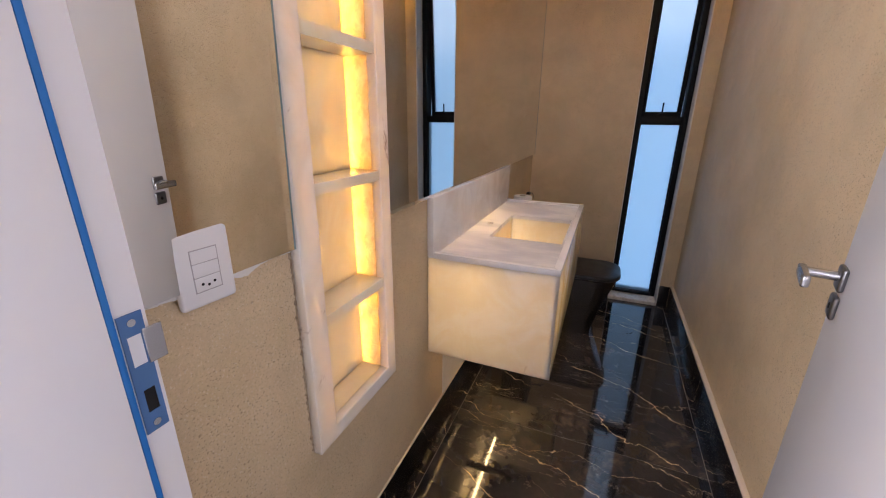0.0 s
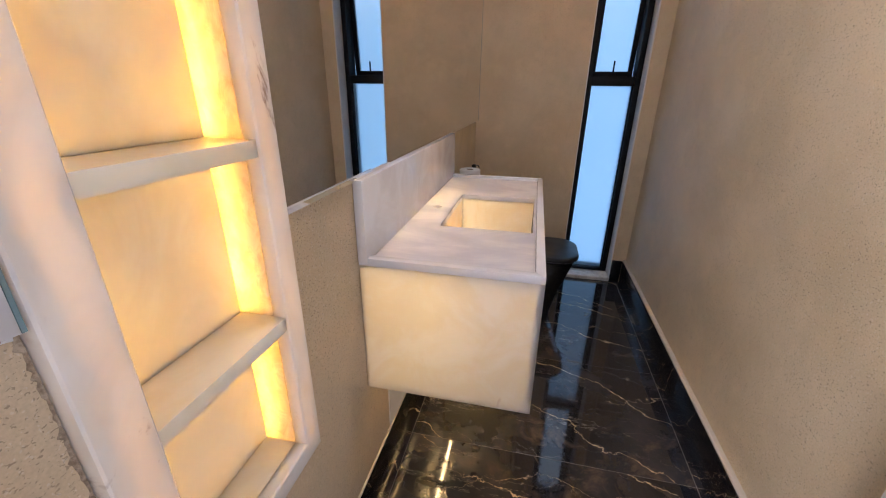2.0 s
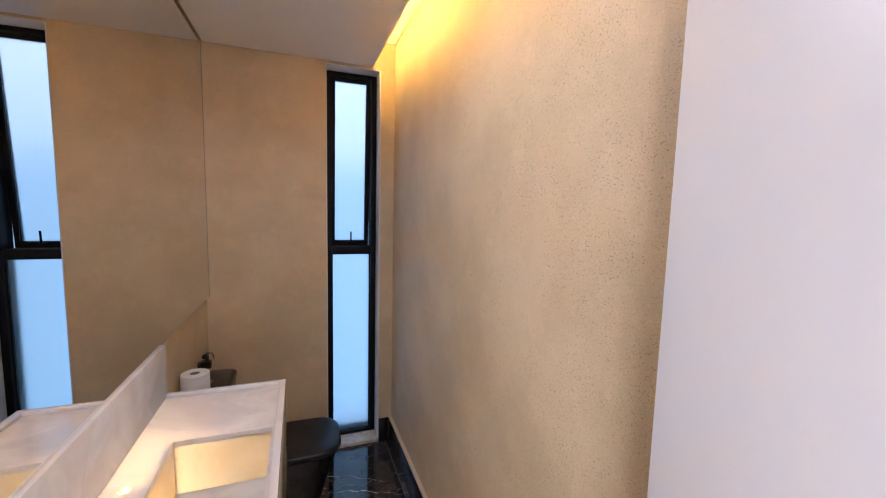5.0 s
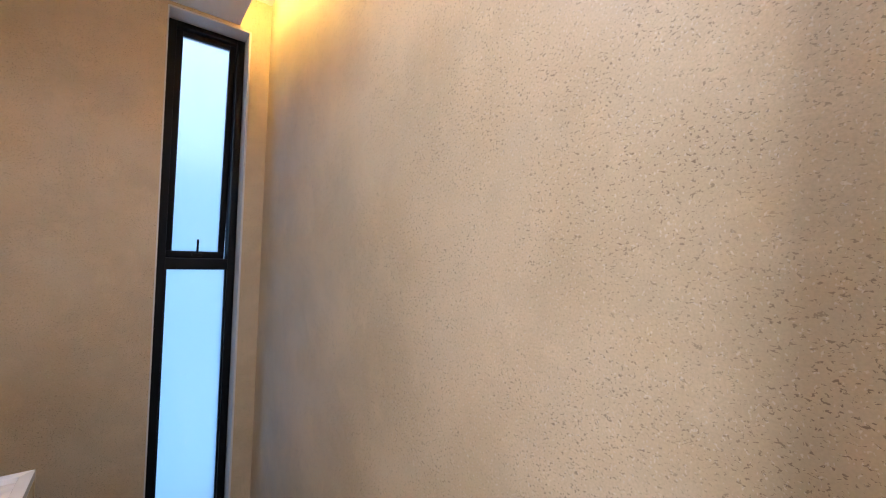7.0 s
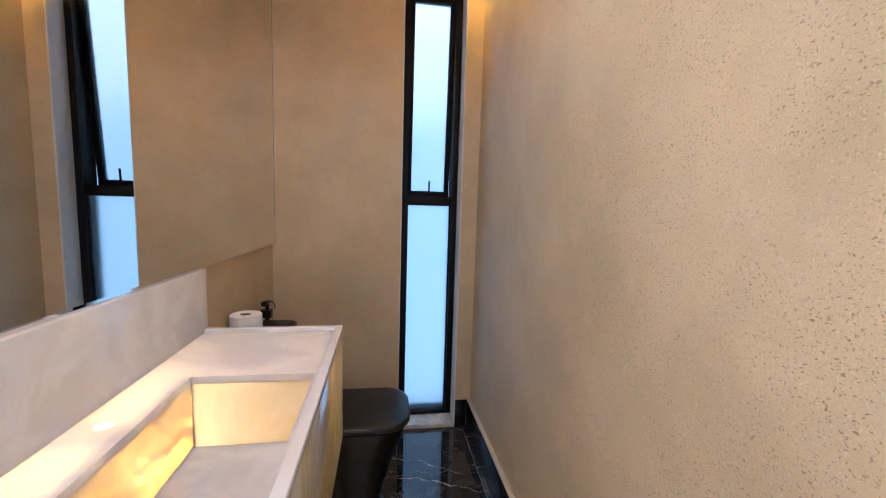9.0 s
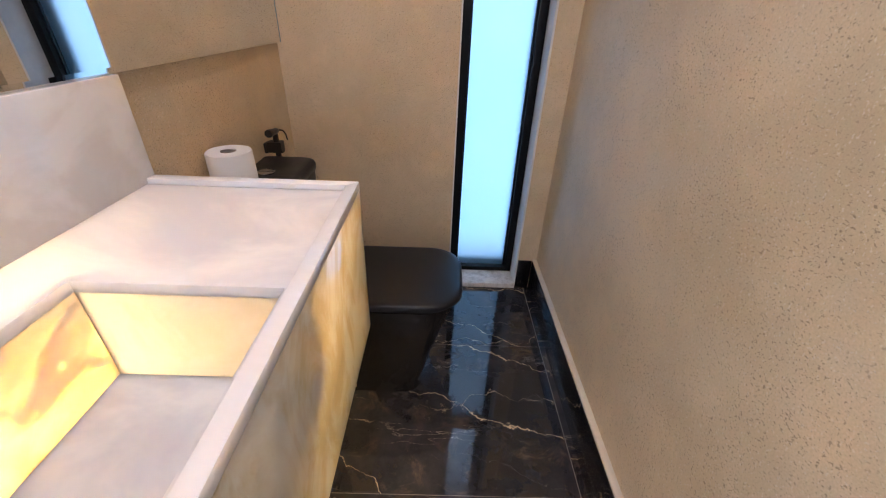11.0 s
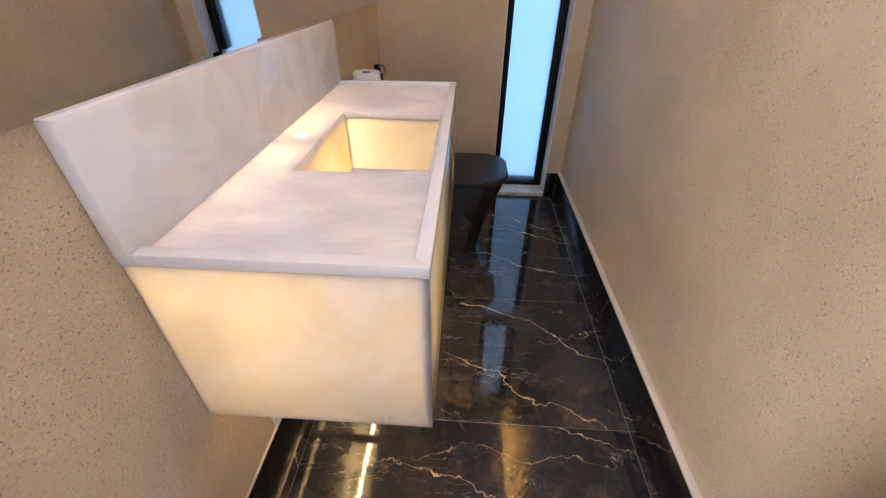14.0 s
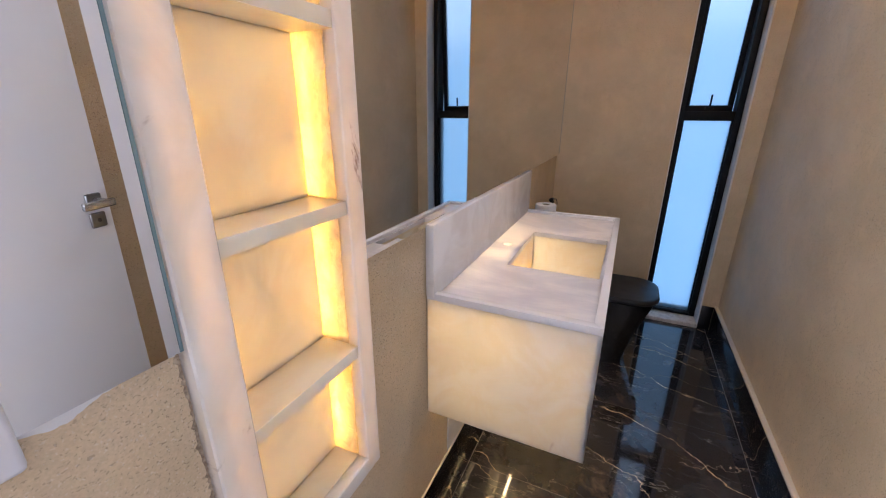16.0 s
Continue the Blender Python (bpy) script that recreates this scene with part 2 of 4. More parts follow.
BLACK_PLASTIC = material("black_plastic", (0.007, 0.007, 0.008), 0.42)
WHITE_PLASTIC = material("white_plastic", (0.78, 0.78, 0.79), 0.28)
SEAM = material("grey_plastic_seam", (0.42, 0.41, 0.42), 0.5)
PAPER = material("soft_white_paper", (0.82, 0.81, 0.80), 0.95)
n = Net(PAPER)
n.bump(n.noise(n.place(), 260, 3), 0.35, 0.001)
CARDBOARD = material("grey_cardboard", (0.30, 0.26, 0.22), 0.9)
BLUE_FILM = material("blue_protective_film", (0.06, 0.16, 0.36), 0.35)
BLUE_SEAL = material("blue_rubber_seal", (0.0, 0.16, 0.50), 0.5)
BRASS = material("brass", (0.70, 0.48, 0.22), 0.3, 1.0)
PIPE_GREY = material("grey_pipe", (0.10, 0.10, 0.10), 0.4)
# near-black colour of solid pieces that imitate the shade inside holes and slots
HOLE_SHADE = material("painted_hole_shade", (0.01, 0.009, 0.009), 0.9)
COPPER_TUBE = material("orange_tube", (0.55, 0.22, 0.06), 0.5)

FROSTED = material("frosted_glass", (0.92, 0.96, 1.0), 0.45, Transmission_Weight=1.0, IOR=1.3)


def glow(name, color, strength):
    m = material(name, (0.8, 0.8, 0.8), 0.5)
    b = m.node_tree.nodes["Principled BSDF"]
    b.inputs["Emission Color"].default_value = (*color, 1)
    b.inputs["Emission Strength"].default_value = strength
    return m


GLOW_VANITY = glow("vanity_led", PALE_WARM, LED_VANITY)
GLOW_NICHE = glow("niche_led", WARM, LED_NICHE)
# two dimmer emitters that build the fall-off of the strip's light
GLOW_FALLOFF = glow("niche_falloff_mid", WARM, LED_NICHE * 0.45)
GLOW_FALLOFF_END = glow("niche_falloff_end", WARM, LED_NICHE * 0.16)
GLOW_BACK = glow("added_back_led", WARM, LED_BACK)
GLOW_COVE = glow("cove_led", SOFT_WARM, LED_COVE)
GLOW_LAMP = glow("downlight_lens", (1.0, 0.93, 0.92), 6.0)
GLOW_SKY = glow("bright_sky_backdrop", (0.21, 0.64, 1.25), SKY_GLOW)


# ---- mesh helpers ----
def part(name, bm, mat, parent=None, label=""):
    me = bpy.data.meshes.new(name)
    bm.normal_update()
    bm.to_mesh(me)
    bm.free()
    me.materials.append(mat)
    ob = new(name, me)
    ob.parent = parent
    if label:
        ob["label"] = label
    return ob


def smooth(ob, angle=40):
    me = ob.data
    me.shade_smooth()
    me.set_sharp_from_angle(angle=radians(angle))
    return ob


def add_box(bm, lo, hi, bevel=0.0, segments=2):
    m = Matrix.LocRotScale([(a + b) / 2 for a, b in zip(lo, hi)], None, [b - a for a, b in zip(lo, hi)])
    made = bmesh.ops.create_cube(bm, size=1, matrix=m)["verts"]
    if bevel:
        edges = list({e for v in made for e in v.link_edges})
        bmesh.ops.bevel(bm, geom=edges, offset=bevel, segments=segments, profile=0.5, affect="EDGES")
    return bm


def box(name, lo, hi, mat, parent=None, bevel=0.0, label="", segments=2):
    ob = part(name, add_box(bmesh.new(), lo, hi, bevel, segments), mat, parent, label)
    return smooth(ob) if bevel else ob


def boxes(name, spans, mat, parent=None, bevel=0.0, label=""):
    bm = bmesh.new()
    for lo, hi in spans:
        add_box(bm, lo, hi, bevel)
    ob = part(name, bm, mat, parent, label)
    return smooth(ob) if bevel else ob


def rod(name, a, b, radius, mat, parent=None, label="", sides=20, radius_b=None, bevel=0.0):
    a, b = Vector(a), Vector(b)
    bm = bmesh.new()
    m = Matrix.Translation((a + b) / 2) @ (b - a).to_track_quat("Z", "Y").to_matrix().to_4x4()
    bmesh.ops.create_cone(bm, cap_ends=True, segments=sides, radius1=radius, radius2=radius if radius_b is None else radius_b, depth=(b - a).length, matrix=m)
    if bevel:
        rims = [e for e in bm.edges if any(len(f.verts) > 4 for f in e.link_faces)]
        bmesh.ops.bevel(bm, geom=rims, offset=bevel, segments=2, profile=0.5, affect="EDGES")
    return smooth(part(name, bm, mat, parent, label))


def tube(name, points, radius, mat, parent=None, label="", sides=10):
    """A bent tube through the points."""
    bm = bmesh.new()
    pts = [Vector(p) for p in points]
    rings = []
    for i, p in enumerate(pts):
        d = (pts[min(i + 1, len(pts) - 1)] - pts[max(i - 1, 0)]).normalized()
        q = d.to_track_quat("Z", "Y")
        rings.append([bm.verts.new(p + q @ Vector((radius * math.cos(a), radius * math.sin(a), 0))) for a in [2 * math.pi * k / sides for k in range(sides)]])
    for r, s in zip(rings, rings[1:]):
        for k in range(sides):
            bm.faces.new((r[k], r[(k + 1) % sides], s[(k + 1) % sides], s[k]))
    bm.faces.new(rings[0][::-1])
    bm.faces.new(rings[-1])
    return smooth(part(name, bm, mat, parent, label))


def plate(name, outer, holes, z0, z1, mat, parent=None, label="", bevel=0.0):
    """A flat slab with the outline outer and holes in it, all lists of (x, y)."""
    bm = bmesh.new()
    for loop in (outer, *holes):
        vs = [bm.verts.new((x, y, z1)) for x, y in loop]
        for k in range(len(vs)):
            bm.edges.new((vs[k], vs[(k + 1) % len(vs)]))
    bmesh.ops.triangle_fill(bm, use_beauty=True, use_dissolve=False, edges=bm.edges[:], normal=(0, 0, 1))
    top = bm.faces[:]
    out = bmesh.ops.extrude_face_region(bm, geom=top)
    bmesh.ops.translate(bm, vec=(0, 0, z0 - z1), verts=[v for v in out["geom"] if isinstance(v, bmesh.types.BMVert)])
    bmesh.ops.recalc_face_normals(bm, faces=bm.faces[:])
    if bevel:
        bm.normal_update()
        turns = [e for e in bm.edges if len(e.link_faces) == 2 and e.calc_face_angle() > 1.0]
        bmesh.ops.bevel(bm, geom=turns, offset=bevel, segments=2, profile=0.5, affect="EDGES")
        return smooth(part(name, bm, mat, parent, label))
    return part(name, bm, mat, parent, label)


def rounded(x0, x1, y0, y1, r0, r1, n=8):
    """Outline of a rectangle, with corner radius r0 at x0 and r1 at x1."""
    pts = []
    for cx, cy, r, a0 in ((x1 - r1, y0 + r1, r1, -90), (x1 - r1, y1 - r1, r1, 0), (x0 + r0, y1 - r0, r0, 90), (x0 + r0, y0 + r0, r0, 180)):
        for k in range(n + 1):
            a = radians(a0 + 90 * k / n)
            pts.append((cx + r * math.cos(a), cy + r * math.sin(a)))
    return pts


def loft(name, rings, mat, parent=None, label="", sharp=40):
    """A closed skin over rings of as many points each."""
    bm = bmesh.new()
    rows = [[bm.verts.new(p) for p in ring] for ring in rings]
    for r, s in zip(rows, rows[1:]):
        for k in range(len(r)):
            bm.faces.new((r[k], r[(k + 1) % len(r)], s[(k + 1) % len(r)], s[k]))
    bm.faces.new(rows[0][::-1])
    bm.faces.new(rows[-1])
    bmesh.ops.recalc_face_normals(bm, faces=bm.faces[:])
    return smooth(part(name, bm, mat, parent, label), sharp)


def ring(pts, z):
    return [(x, y, z) for x, y in pts]


def thing(name, at, label, category, group="", kind=""):
    ob = new(name)
    ob.location = at
    ob.empty_display_size = 0.05
    bpy.context.view_layer.update()
    return tagged(ob, label, category, group, kind)


def settle(ob):
    """Parts are built in world places: hang them under their thing without moving them."""
    bpy.context.view_layer.update()
    for child in ob.children:
        child.matrix_parent_inverse = ob.matrix_world.inverted()


def structure(ob, label, category):
    return tagged(ob, label, category, kind="structure")


# ---- measures of the room ----
LEFT, RIGHT, NEAR, FAR = -0.525, 0.590, 0.235, 3.150
MIRROR_FACE = -0.510
TOP, COVE_TOP = 2.530, 2.690
NICHE = (0.556, 0.903, 0.608, 1.812)
VAN_Y0, VAN_Y1, VAN_X, VAN_Z0, VAN_Z1 = 1.190, 2.285, -0.072, 0.500, 0.900

# ---- large structure ----
cav = (NICHE[0] + 0.014, NICHE[1] + 0.040, NICHE[2] + 0.012, NICHE[3] - 0.012)
wall_west = structure(boxes("wall_west", [
    ((-0.80, 0.06, -0.05), (LEFT, cav[0], 2.75)),
    ((-0.80, cav[1], -0.05), (LEFT, 3.40, 2.75)),
    ((-0.80, cav[0], -0.05), (LEFT, cav[1], cav[2])),
    ((-0.80, cav[0], cav[3]), (LEFT, cav[1], 2.75)),
    # lips reaching behind the niche frame, added to screen it from the strips
    ((LEFT - 0.006, 0.892, cav[2]), (LEFT, cav[1], cav[3])),
    ((LEFT - 0.006, cav[0], cav[2]), (LEFT, 0.582, cav[3])),
], PLASTER), "beige mineral plaster wall with dark specks", "wall")
structure(box("wall_west_back", (-0.70, cav[0] + 0.001, cav[2] + 0.001), (-0.655, cav[1] - 0.001, cav[3] - 0.001), CEILING), "white board closing the cavity behind the niche", "wall")
structure(box("wall_east", (RIGHT, 0.06, -0.05), (0.72, 3.40, 2.75), PLASTER), "beige mineral plaster wall with dark specks", "wall")

WX0, WX1, WZ0, WZ1 = 0.157, 0.498, 0.022, 2.516
structure(boxes("wall_north", [
    ((LEFT, FAR, -0.05), (WX0, 3.40, 2.75)),
    ((WX1, FAR, -0.05), (RIGHT, 3.40, 2.75)),
    ((WX0, FAR, WZ1), (WX1, 3.40, 2.75)),
    ((WX0, FAR + 0.004, -0.05), (WX1, 3.40, -0.004)),
], PLASTER), "beige mineral plaster end wall around a tall window", "wall")
reveal = structure(boxes("window_reveal", [
    ((WX1 - 0.006, FAR - 0.001, WZ0), (WX1 + 0.002, 3.39, WZ1)),
    ((WX0 - 0.002, FAR - 0.001, WZ0), (WX0 + 0.004, 3.39, WZ1)),
    ((WX0 + 0.0045, FAR - 0.001, WZ1 - 0.006), (WX1 - 0.0065, 3.39, WZ1 + 0.002)),
], RENDER_WHITE), "rough white rendered window reveal", "reveal")
structure(box("window_sill", (WX0, FAR - 0.012, 0.0), (WX1, 3.39, 0.026), STONE_SILL, bevel=0.002), "pale stone sill slab on the floor", "sill")

DOOR_X0, DOOR_X1 = -0.420, 0.275
structure(boxes("wall_south", [
    ((-0.80, 0.06, -0.05), (DOOR_X0 - 0.032, NEAR, 2.75)),
    ((DOOR_X1 + 0.032, 0.06, -0.05), (0.72, NEAR, 2.75)),
    ((DOOR_X0 - 0.032, 0.06, 2.142), (DOOR_X1 + 0.032, NEAR, 2.75)),
], PLASTER), "beige plaster wall with the entrance", "wall")

structure(boxes("ceiling", [
    ((MIRROR_FACE + 0.010, NEAR, TOP), (0.446, FAR - 0.008, TOP + 0.025)),
    ((-0.80, 0.06, COVE_TOP), (0.72, 3.40, COVE_TOP + 0.05)),
], CEILING), "white dropped ceiling with an open lit cove", "ceiling")

# unseen lobby behind the entrance, added to hold the area lamp and bounce its light
structure(box("floor_lobby", (-1.5, -2.7, -0.05), (1.7, 0.06, 0.0), STONE_SILL), "pale stone lobby floor", "floor")
structure(boxes("wall_lobby", [
    ((-1.6, -2.7, -0.05), (-1.5, -2.65, 2.75)),
    ((-1.6, -1.10, -0.05), (-1.5, 0.06, 2.75)),
    ((-1.6, -2.65, -0.05), (-1.5, -1.10, 0.85)),
    ((-1.6, -2.65, 2.55), (-1.5, -1.10, 2.75)),
    ((1.7, -2.7, -0.05), (1.8, 0.06, 2.75)),
    ((-1.5, -0.02, -0.05), (-0.80, 0.06, 2.75)),
    ((0.72, -0.02, -0.05), (1.7, 0.06, 2.75)),
    ((-1.6, -2.8, -0.05), (1.8, -2.7, 2.75)),
], LOBBY_PAINT), "unseen grey-white lobby wall with an added window opening", "wall")
structure(box("ceiling_lobby", (-1.6, -2.8, 2.75), (1.8, 0.06, 2.8), CEILING), "white lobby ceiling", "ceiling")
structure(box("ground", (-60, -60, -0.4), (60, 60, -0.35), STONE_SILL), "pale ground outside the house", "ground")
structure(box("backdrop", (-1.3, 4.05, -0.3), (2.0, 4.07, 3.4), GLOW_SKY), "bright blue sky beyond the window", "sky")

structure(box("wall_board", (LEFT - 0.001, 1.338, 0.2005), (LEFT + 0.004, 2.20, 0.86), RENDER_WHITE), "bare white board under the washstand", "wall board")

# ---- mirrors ----
def mirror_sheet(name, y0, y1, z0, z1, label, bevel_right=False, lean=None):
    t = thing(name, (MIRROR_FACE, (y0 + y1) / 2, z0), label, "mirror")
    strip = 0.013 if bevel_right else 0.0
    lift = 0.010 if y1 > 3.0 else 0.0
    if lift:
        bm = bmesh.new()
        pts = [(MIRROR_FACE - 0.0006, z0), (MIRROR_FACE, z0 + lift), (MIRROR_FACE - 0.005, z0 + lift), (MIRROR_FACE - 0.005, z0)]
        lo = [bm.verts.new((x, y0, z)) for x, z in pts]
        hi = [bm.verts.new((x, y1, z)) for x, z in pts]
        for k in range(4):
            bm.faces.new((lo[k], lo[(k + 1) % 4], hi[(k + 1) % 4], hi[k]))
        bm.faces.new(lo[::-1])
        bm.faces.new(hi)
        bmesh.ops.recalc_face_normals(bm, faces=bm.faces[:])
        part("bevel", bm, MIRROR, t, "bevelled lower mirror edge")
    box("glass", (MIRROR_FACE - 0.005, y0, z0 + lift), (MIRROR_FACE, y1 - strip, z1), MIRROR, t)
    box("backing", (LEFT + 0.0005, y0 + 0.004, z0 + 0.004), (MIRROR_FACE - 0.0055, y1 - strip - 0.001, z1), GLASS_EDGE, t)
    if y1 > 3.0:
        box("edge", (LEFT + 0.0005, y1 + 0.0003, z0), (MIRROR_FACE + 0.001, FAR - 0.0004, z1), GLASS_EDGE, t, label="dark glass edge")
    if bevel_right:
        bm = bmesh.new()
        pts = [(MIRROR_FACE - 0.0014, y1 - strip), (MIRROR_FACE, y1), (MIRROR_FACE - 0.006, y1), (MIRROR_FACE - 0.006, y1 - strip)]
        lo = [bm.verts.new((x, y, z0)) for x, y in pts]
        hi = [bm.verts.new((x, y, z1)) for x, y in pts]
        for k in range(4):
            bm.faces.new((lo[k], lo[(k + 1) % 4], hi[(k + 1) % 4], hi[k]))
        bm.faces.new(lo[::-1])
        bm.faces.new(hi)
        bmesh.ops.recalc_face_normals(bm, faces=bm.faces[:])
        part("bevel", bm, MIRROR, t, "bevelled mirror edge")
        box("edge", (MIRROR_FACE - 0.006, y1 + 0.0005, z0), (MIRROR_FACE + 0.0005, y1 + 0.004, z1), GLASS_EDGE, t, label="dark blue-green glass edge")
    if lean:
        for child in t.children:
            child.matrix_basis = lean
    settle(t)
    return t


mirror_sheet("wall_mirror", NICHE[1] + 0.001, FAR - 0.004, 1.0935, TOP - 0.004, "large frameless wall mirror above the washstand")
lean = Matrix.Translation((MIRROR_FACE, 0.238, 1.106)) @ Matrix.Rotation(radians(1.4), 4, "Y") @ Matrix.Rotation(radians(-0.6), 4, "Z") @ Matrix.Translation((-MIRROR_FACE, -0.238, -1.106))
mirror_sheet("wall_mirror", 0.238, NICHE[0] - 0.006, 1.106, TOP - 0.004, "narrow frameless mirror with a slanted edge beside the onyx niche", True, lean)
mirror_sheet("wall_mirror", NICHE[0] - 0.004, NICHE[1] - 0.001, NICHE[3] + 0.006, TOP - 0.004, "frameless mirror panel above the onyx niche")
# mortar bead under the small mirror
random.seed(4)
edge = [1.097 + 0.002 * math.sin(k * 0.23) + 0.0022 * random.random() - 0.008 * math.exp(-((k - 46) / 5) ** 2) for k in range(71)]
bm = bmesh.new()
strip = [[bm.verts.new((x, 0.240 + k * 0.0044, z)) for x, z in ((LEFT + 0.0005, edge[k]), (MIRROR_FACE - 0.006, edge[k] + 0.002), (MIRROR_FACE - 0.003, 1.1055), (LEFT + 0.0005, 1.1055))] for k in range(71)]
for r, q in zip(strip, strip[1:]):
    for k in range(4):
        bm.faces.new((r[k], r[(k + 1) % 4], q[(k + 1) % 4], q[k]))
bm.faces.new(strip[0])
bm.faces.new(strip[-1][::-1])
bmesh.ops.recalc_face_normals(bm, faces=bm.faces[:])
structure(smooth(part("trim", bm, CEILING)), "rough white mortar bead under the mirror", "mortar")


# crumbled mortar joint between the plaster and the niche, its shadow line coloured in
MORTAR = material("shadowed_brown_mortar", (0.3, 0.24, 0.17), 0.9)
n = Net(MORTAR)
n.wire(n.mix(n.ramp(n.noise(n.place(), 90, 5, 0.7), 0.38, 0.62), (0.26, 0.19, 0.12), (0.55, 0.44, 0.31)), n.b.inputs["Base Color"])
n.bump(n.noise(n.place(), 240, 4), 0.6, 0.003)
random.seed(11)
bm = bmesh.new()
rows = []
for k in range(97):
    z = NICHE[2] + 0.004 + k * 0.0051
    w = 0.0015 + 0.005 * random.random() ** 3 + 0.002 * max(0.0, math.sin(k * 0.21))
    h = 0.001 + 0.002 * random.random()
    rows.append([bm.verts.new((x, y, z)) for x, y in ((LEFT + 0.0002, NICHE[0] - w), (LEFT + h, NICHE[0] - w * 0.6), (LEFT + h + 0.001, NICHE[0] - 0.0005), (LEFT + 0.0002, NICHE[0] - 0.0005))])
for r, q in zip(rows, rows[1:]):
    for k in range(4):
        bm.faces.new((r[k], r[(k + 1) % 4], q[(k + 1) % 4], q[k]))
bm.faces.new(rows[0])
bm.faces.new(rows[-1][::-1])
bmesh.ops.recalc_face_normals(bm, faces=bm.faces[:])
structure(part("trim", bm, MORTAR), "crumbled mortar joint with its brown shadow line beside the niche", "mortar")


# ---- onyx niche ----
def onyx_niche():
    y0, y1, z0, z1 = NICHE
    face, back, deep = -0.500, -0.588, -0.606
    iy0, iy1, iz0, iz1 = 0.616, 0.858, 0.648, 1.772
    t = thing("wall_niche", (face, (y0 + y1) / 2, z0), "backlit white onyx wall niche with three shelves", "niche")
    b, rear = 0.0025, LEFT + 0.0005
    tops = (0.932, 1.220, 1.505)
    slab = 0.024
    bays = list(zip((z0 + 0.012, *(top + 0.0005 for top in tops)), (*(top - slab - 0.0005 for top in tops), z1 - 0.012)))
    for za, zb in bays:
        box("side_panel", (deep, iy1, za), (rear - 0.0008, iy1 + 0.016, zb), CLEAR, t)
        box("side_panel", (deep, iy0 - 0.016, za), (rear - 0.0008, iy0, zb), CLEAR, t)
        box("back_panel", (deep, iy0 + 0.0005, max(za, iz0 + 0.0005)), (back, iy1 - 0.0005, min(zb, iz1 - 0.0005)), CREAM, t)
    box("bottom_panel", (deep, iy0 + 0.0005, iz0 - 0.018), (rear - 0.0008, iy1 - 0.0005, iz0), SHELF, t)
    box("top_panel", (deep, iy0 + 0.0005, iz1), (rear - 0.0008, iy1 - 0.0005, iz1 + 0.018), SHELF, t)
    # front frame, one mitred piece
    bm = bmesh.new()
    rows = []
    for x, oy0, oy1, oz0, oz1 in ((rear, y0, y1, z0, z1), (face - b, y0, y1, z0, z1), (face, y0 + b, y1 - b, z0 + b, z1 - b),
                                  (face, iy0 - b, iy1 + b, iz0 - b, iz1 + b), (face - b, iy0, iy1, iz0, iz1), (rear, iy0, iy1, iz0, iz1)):
        rows.append([bm.verts.new(p) for p in ((x, oy0, oz0), (x, oy1, oz0), (x, oy1, oz1), (x, oy0, oz1))])
    for i in range(6):
        r, s = rows[i], rows[(i + 1) % 6]
        for k in range(4):
            bm.faces.new((r[k], r[(k + 1) % 4], s[(k + 1) % 4], s[k]))
    bmesh.ops.recalc_face_normals(bm, faces=bm.faces[:])
    smooth(part("front_frame", bm, FRAME, t, "white onyx surround with brown veins"), 30)
    for top in tops:
        # the slab runs back to the strips behind the panels, which light it from its edges
        x0, x1, x2 = deep, rear - 0.001, face - 0.004
        plate("shelf", [(x0, iy0 - 0.015), (x1, iy0 - 0.015), (x1, iy0 + 0.0006), (x2, iy0 + 0.0006),
                        (x2, iy1 - 0.0006), (x1, iy1 - 0.0006), (x1, iy1 + 0.015), (x0, iy1 + 0.015)], [], top - slab, top, SHELF, t)
    # strips, each with two weaker glowing boxes added to imitate the light's fall-off forwards
    for y in (iy1 + 0.028, iy0 - 0.026):
        strip = box("led_strip", (-0.605, y - 0.002, z0 + 0.03), (-0.591, y + 0.002, z1 - 0.03), GLOW_NICHE, t, label="warm led strip")
        box("diffuser", (-0.5908, y - 0.002, z0 + 0.03), (-0.580, y + 0.002, z1 - 0.03), GLOW_FALLOFF, strip)
        box("diffuser", (-0.5798, y - 0.002, z0 + 0.03), (-0.562, y + 0.002, z1 - 0.03), GLOW_FALLOFF_END, strip)
    # two unseen strips added behind the back panel to make it glow softly
    rod("led_strip", (-0.646, 0.655, z0 + 0.05), (-0.646, 0.655, z1 - 0.05), 0.005, GLOW_BACK, t, "warm led strip", 10)
    rod("led_strip", (-0.646, 0.785, z0 + 0.05), (-0.646, 0.785, z1 - 0.05), 0.005, GLOW_BACK, t, "warm led strip", 10)
    settle(t)


onyx_niche()


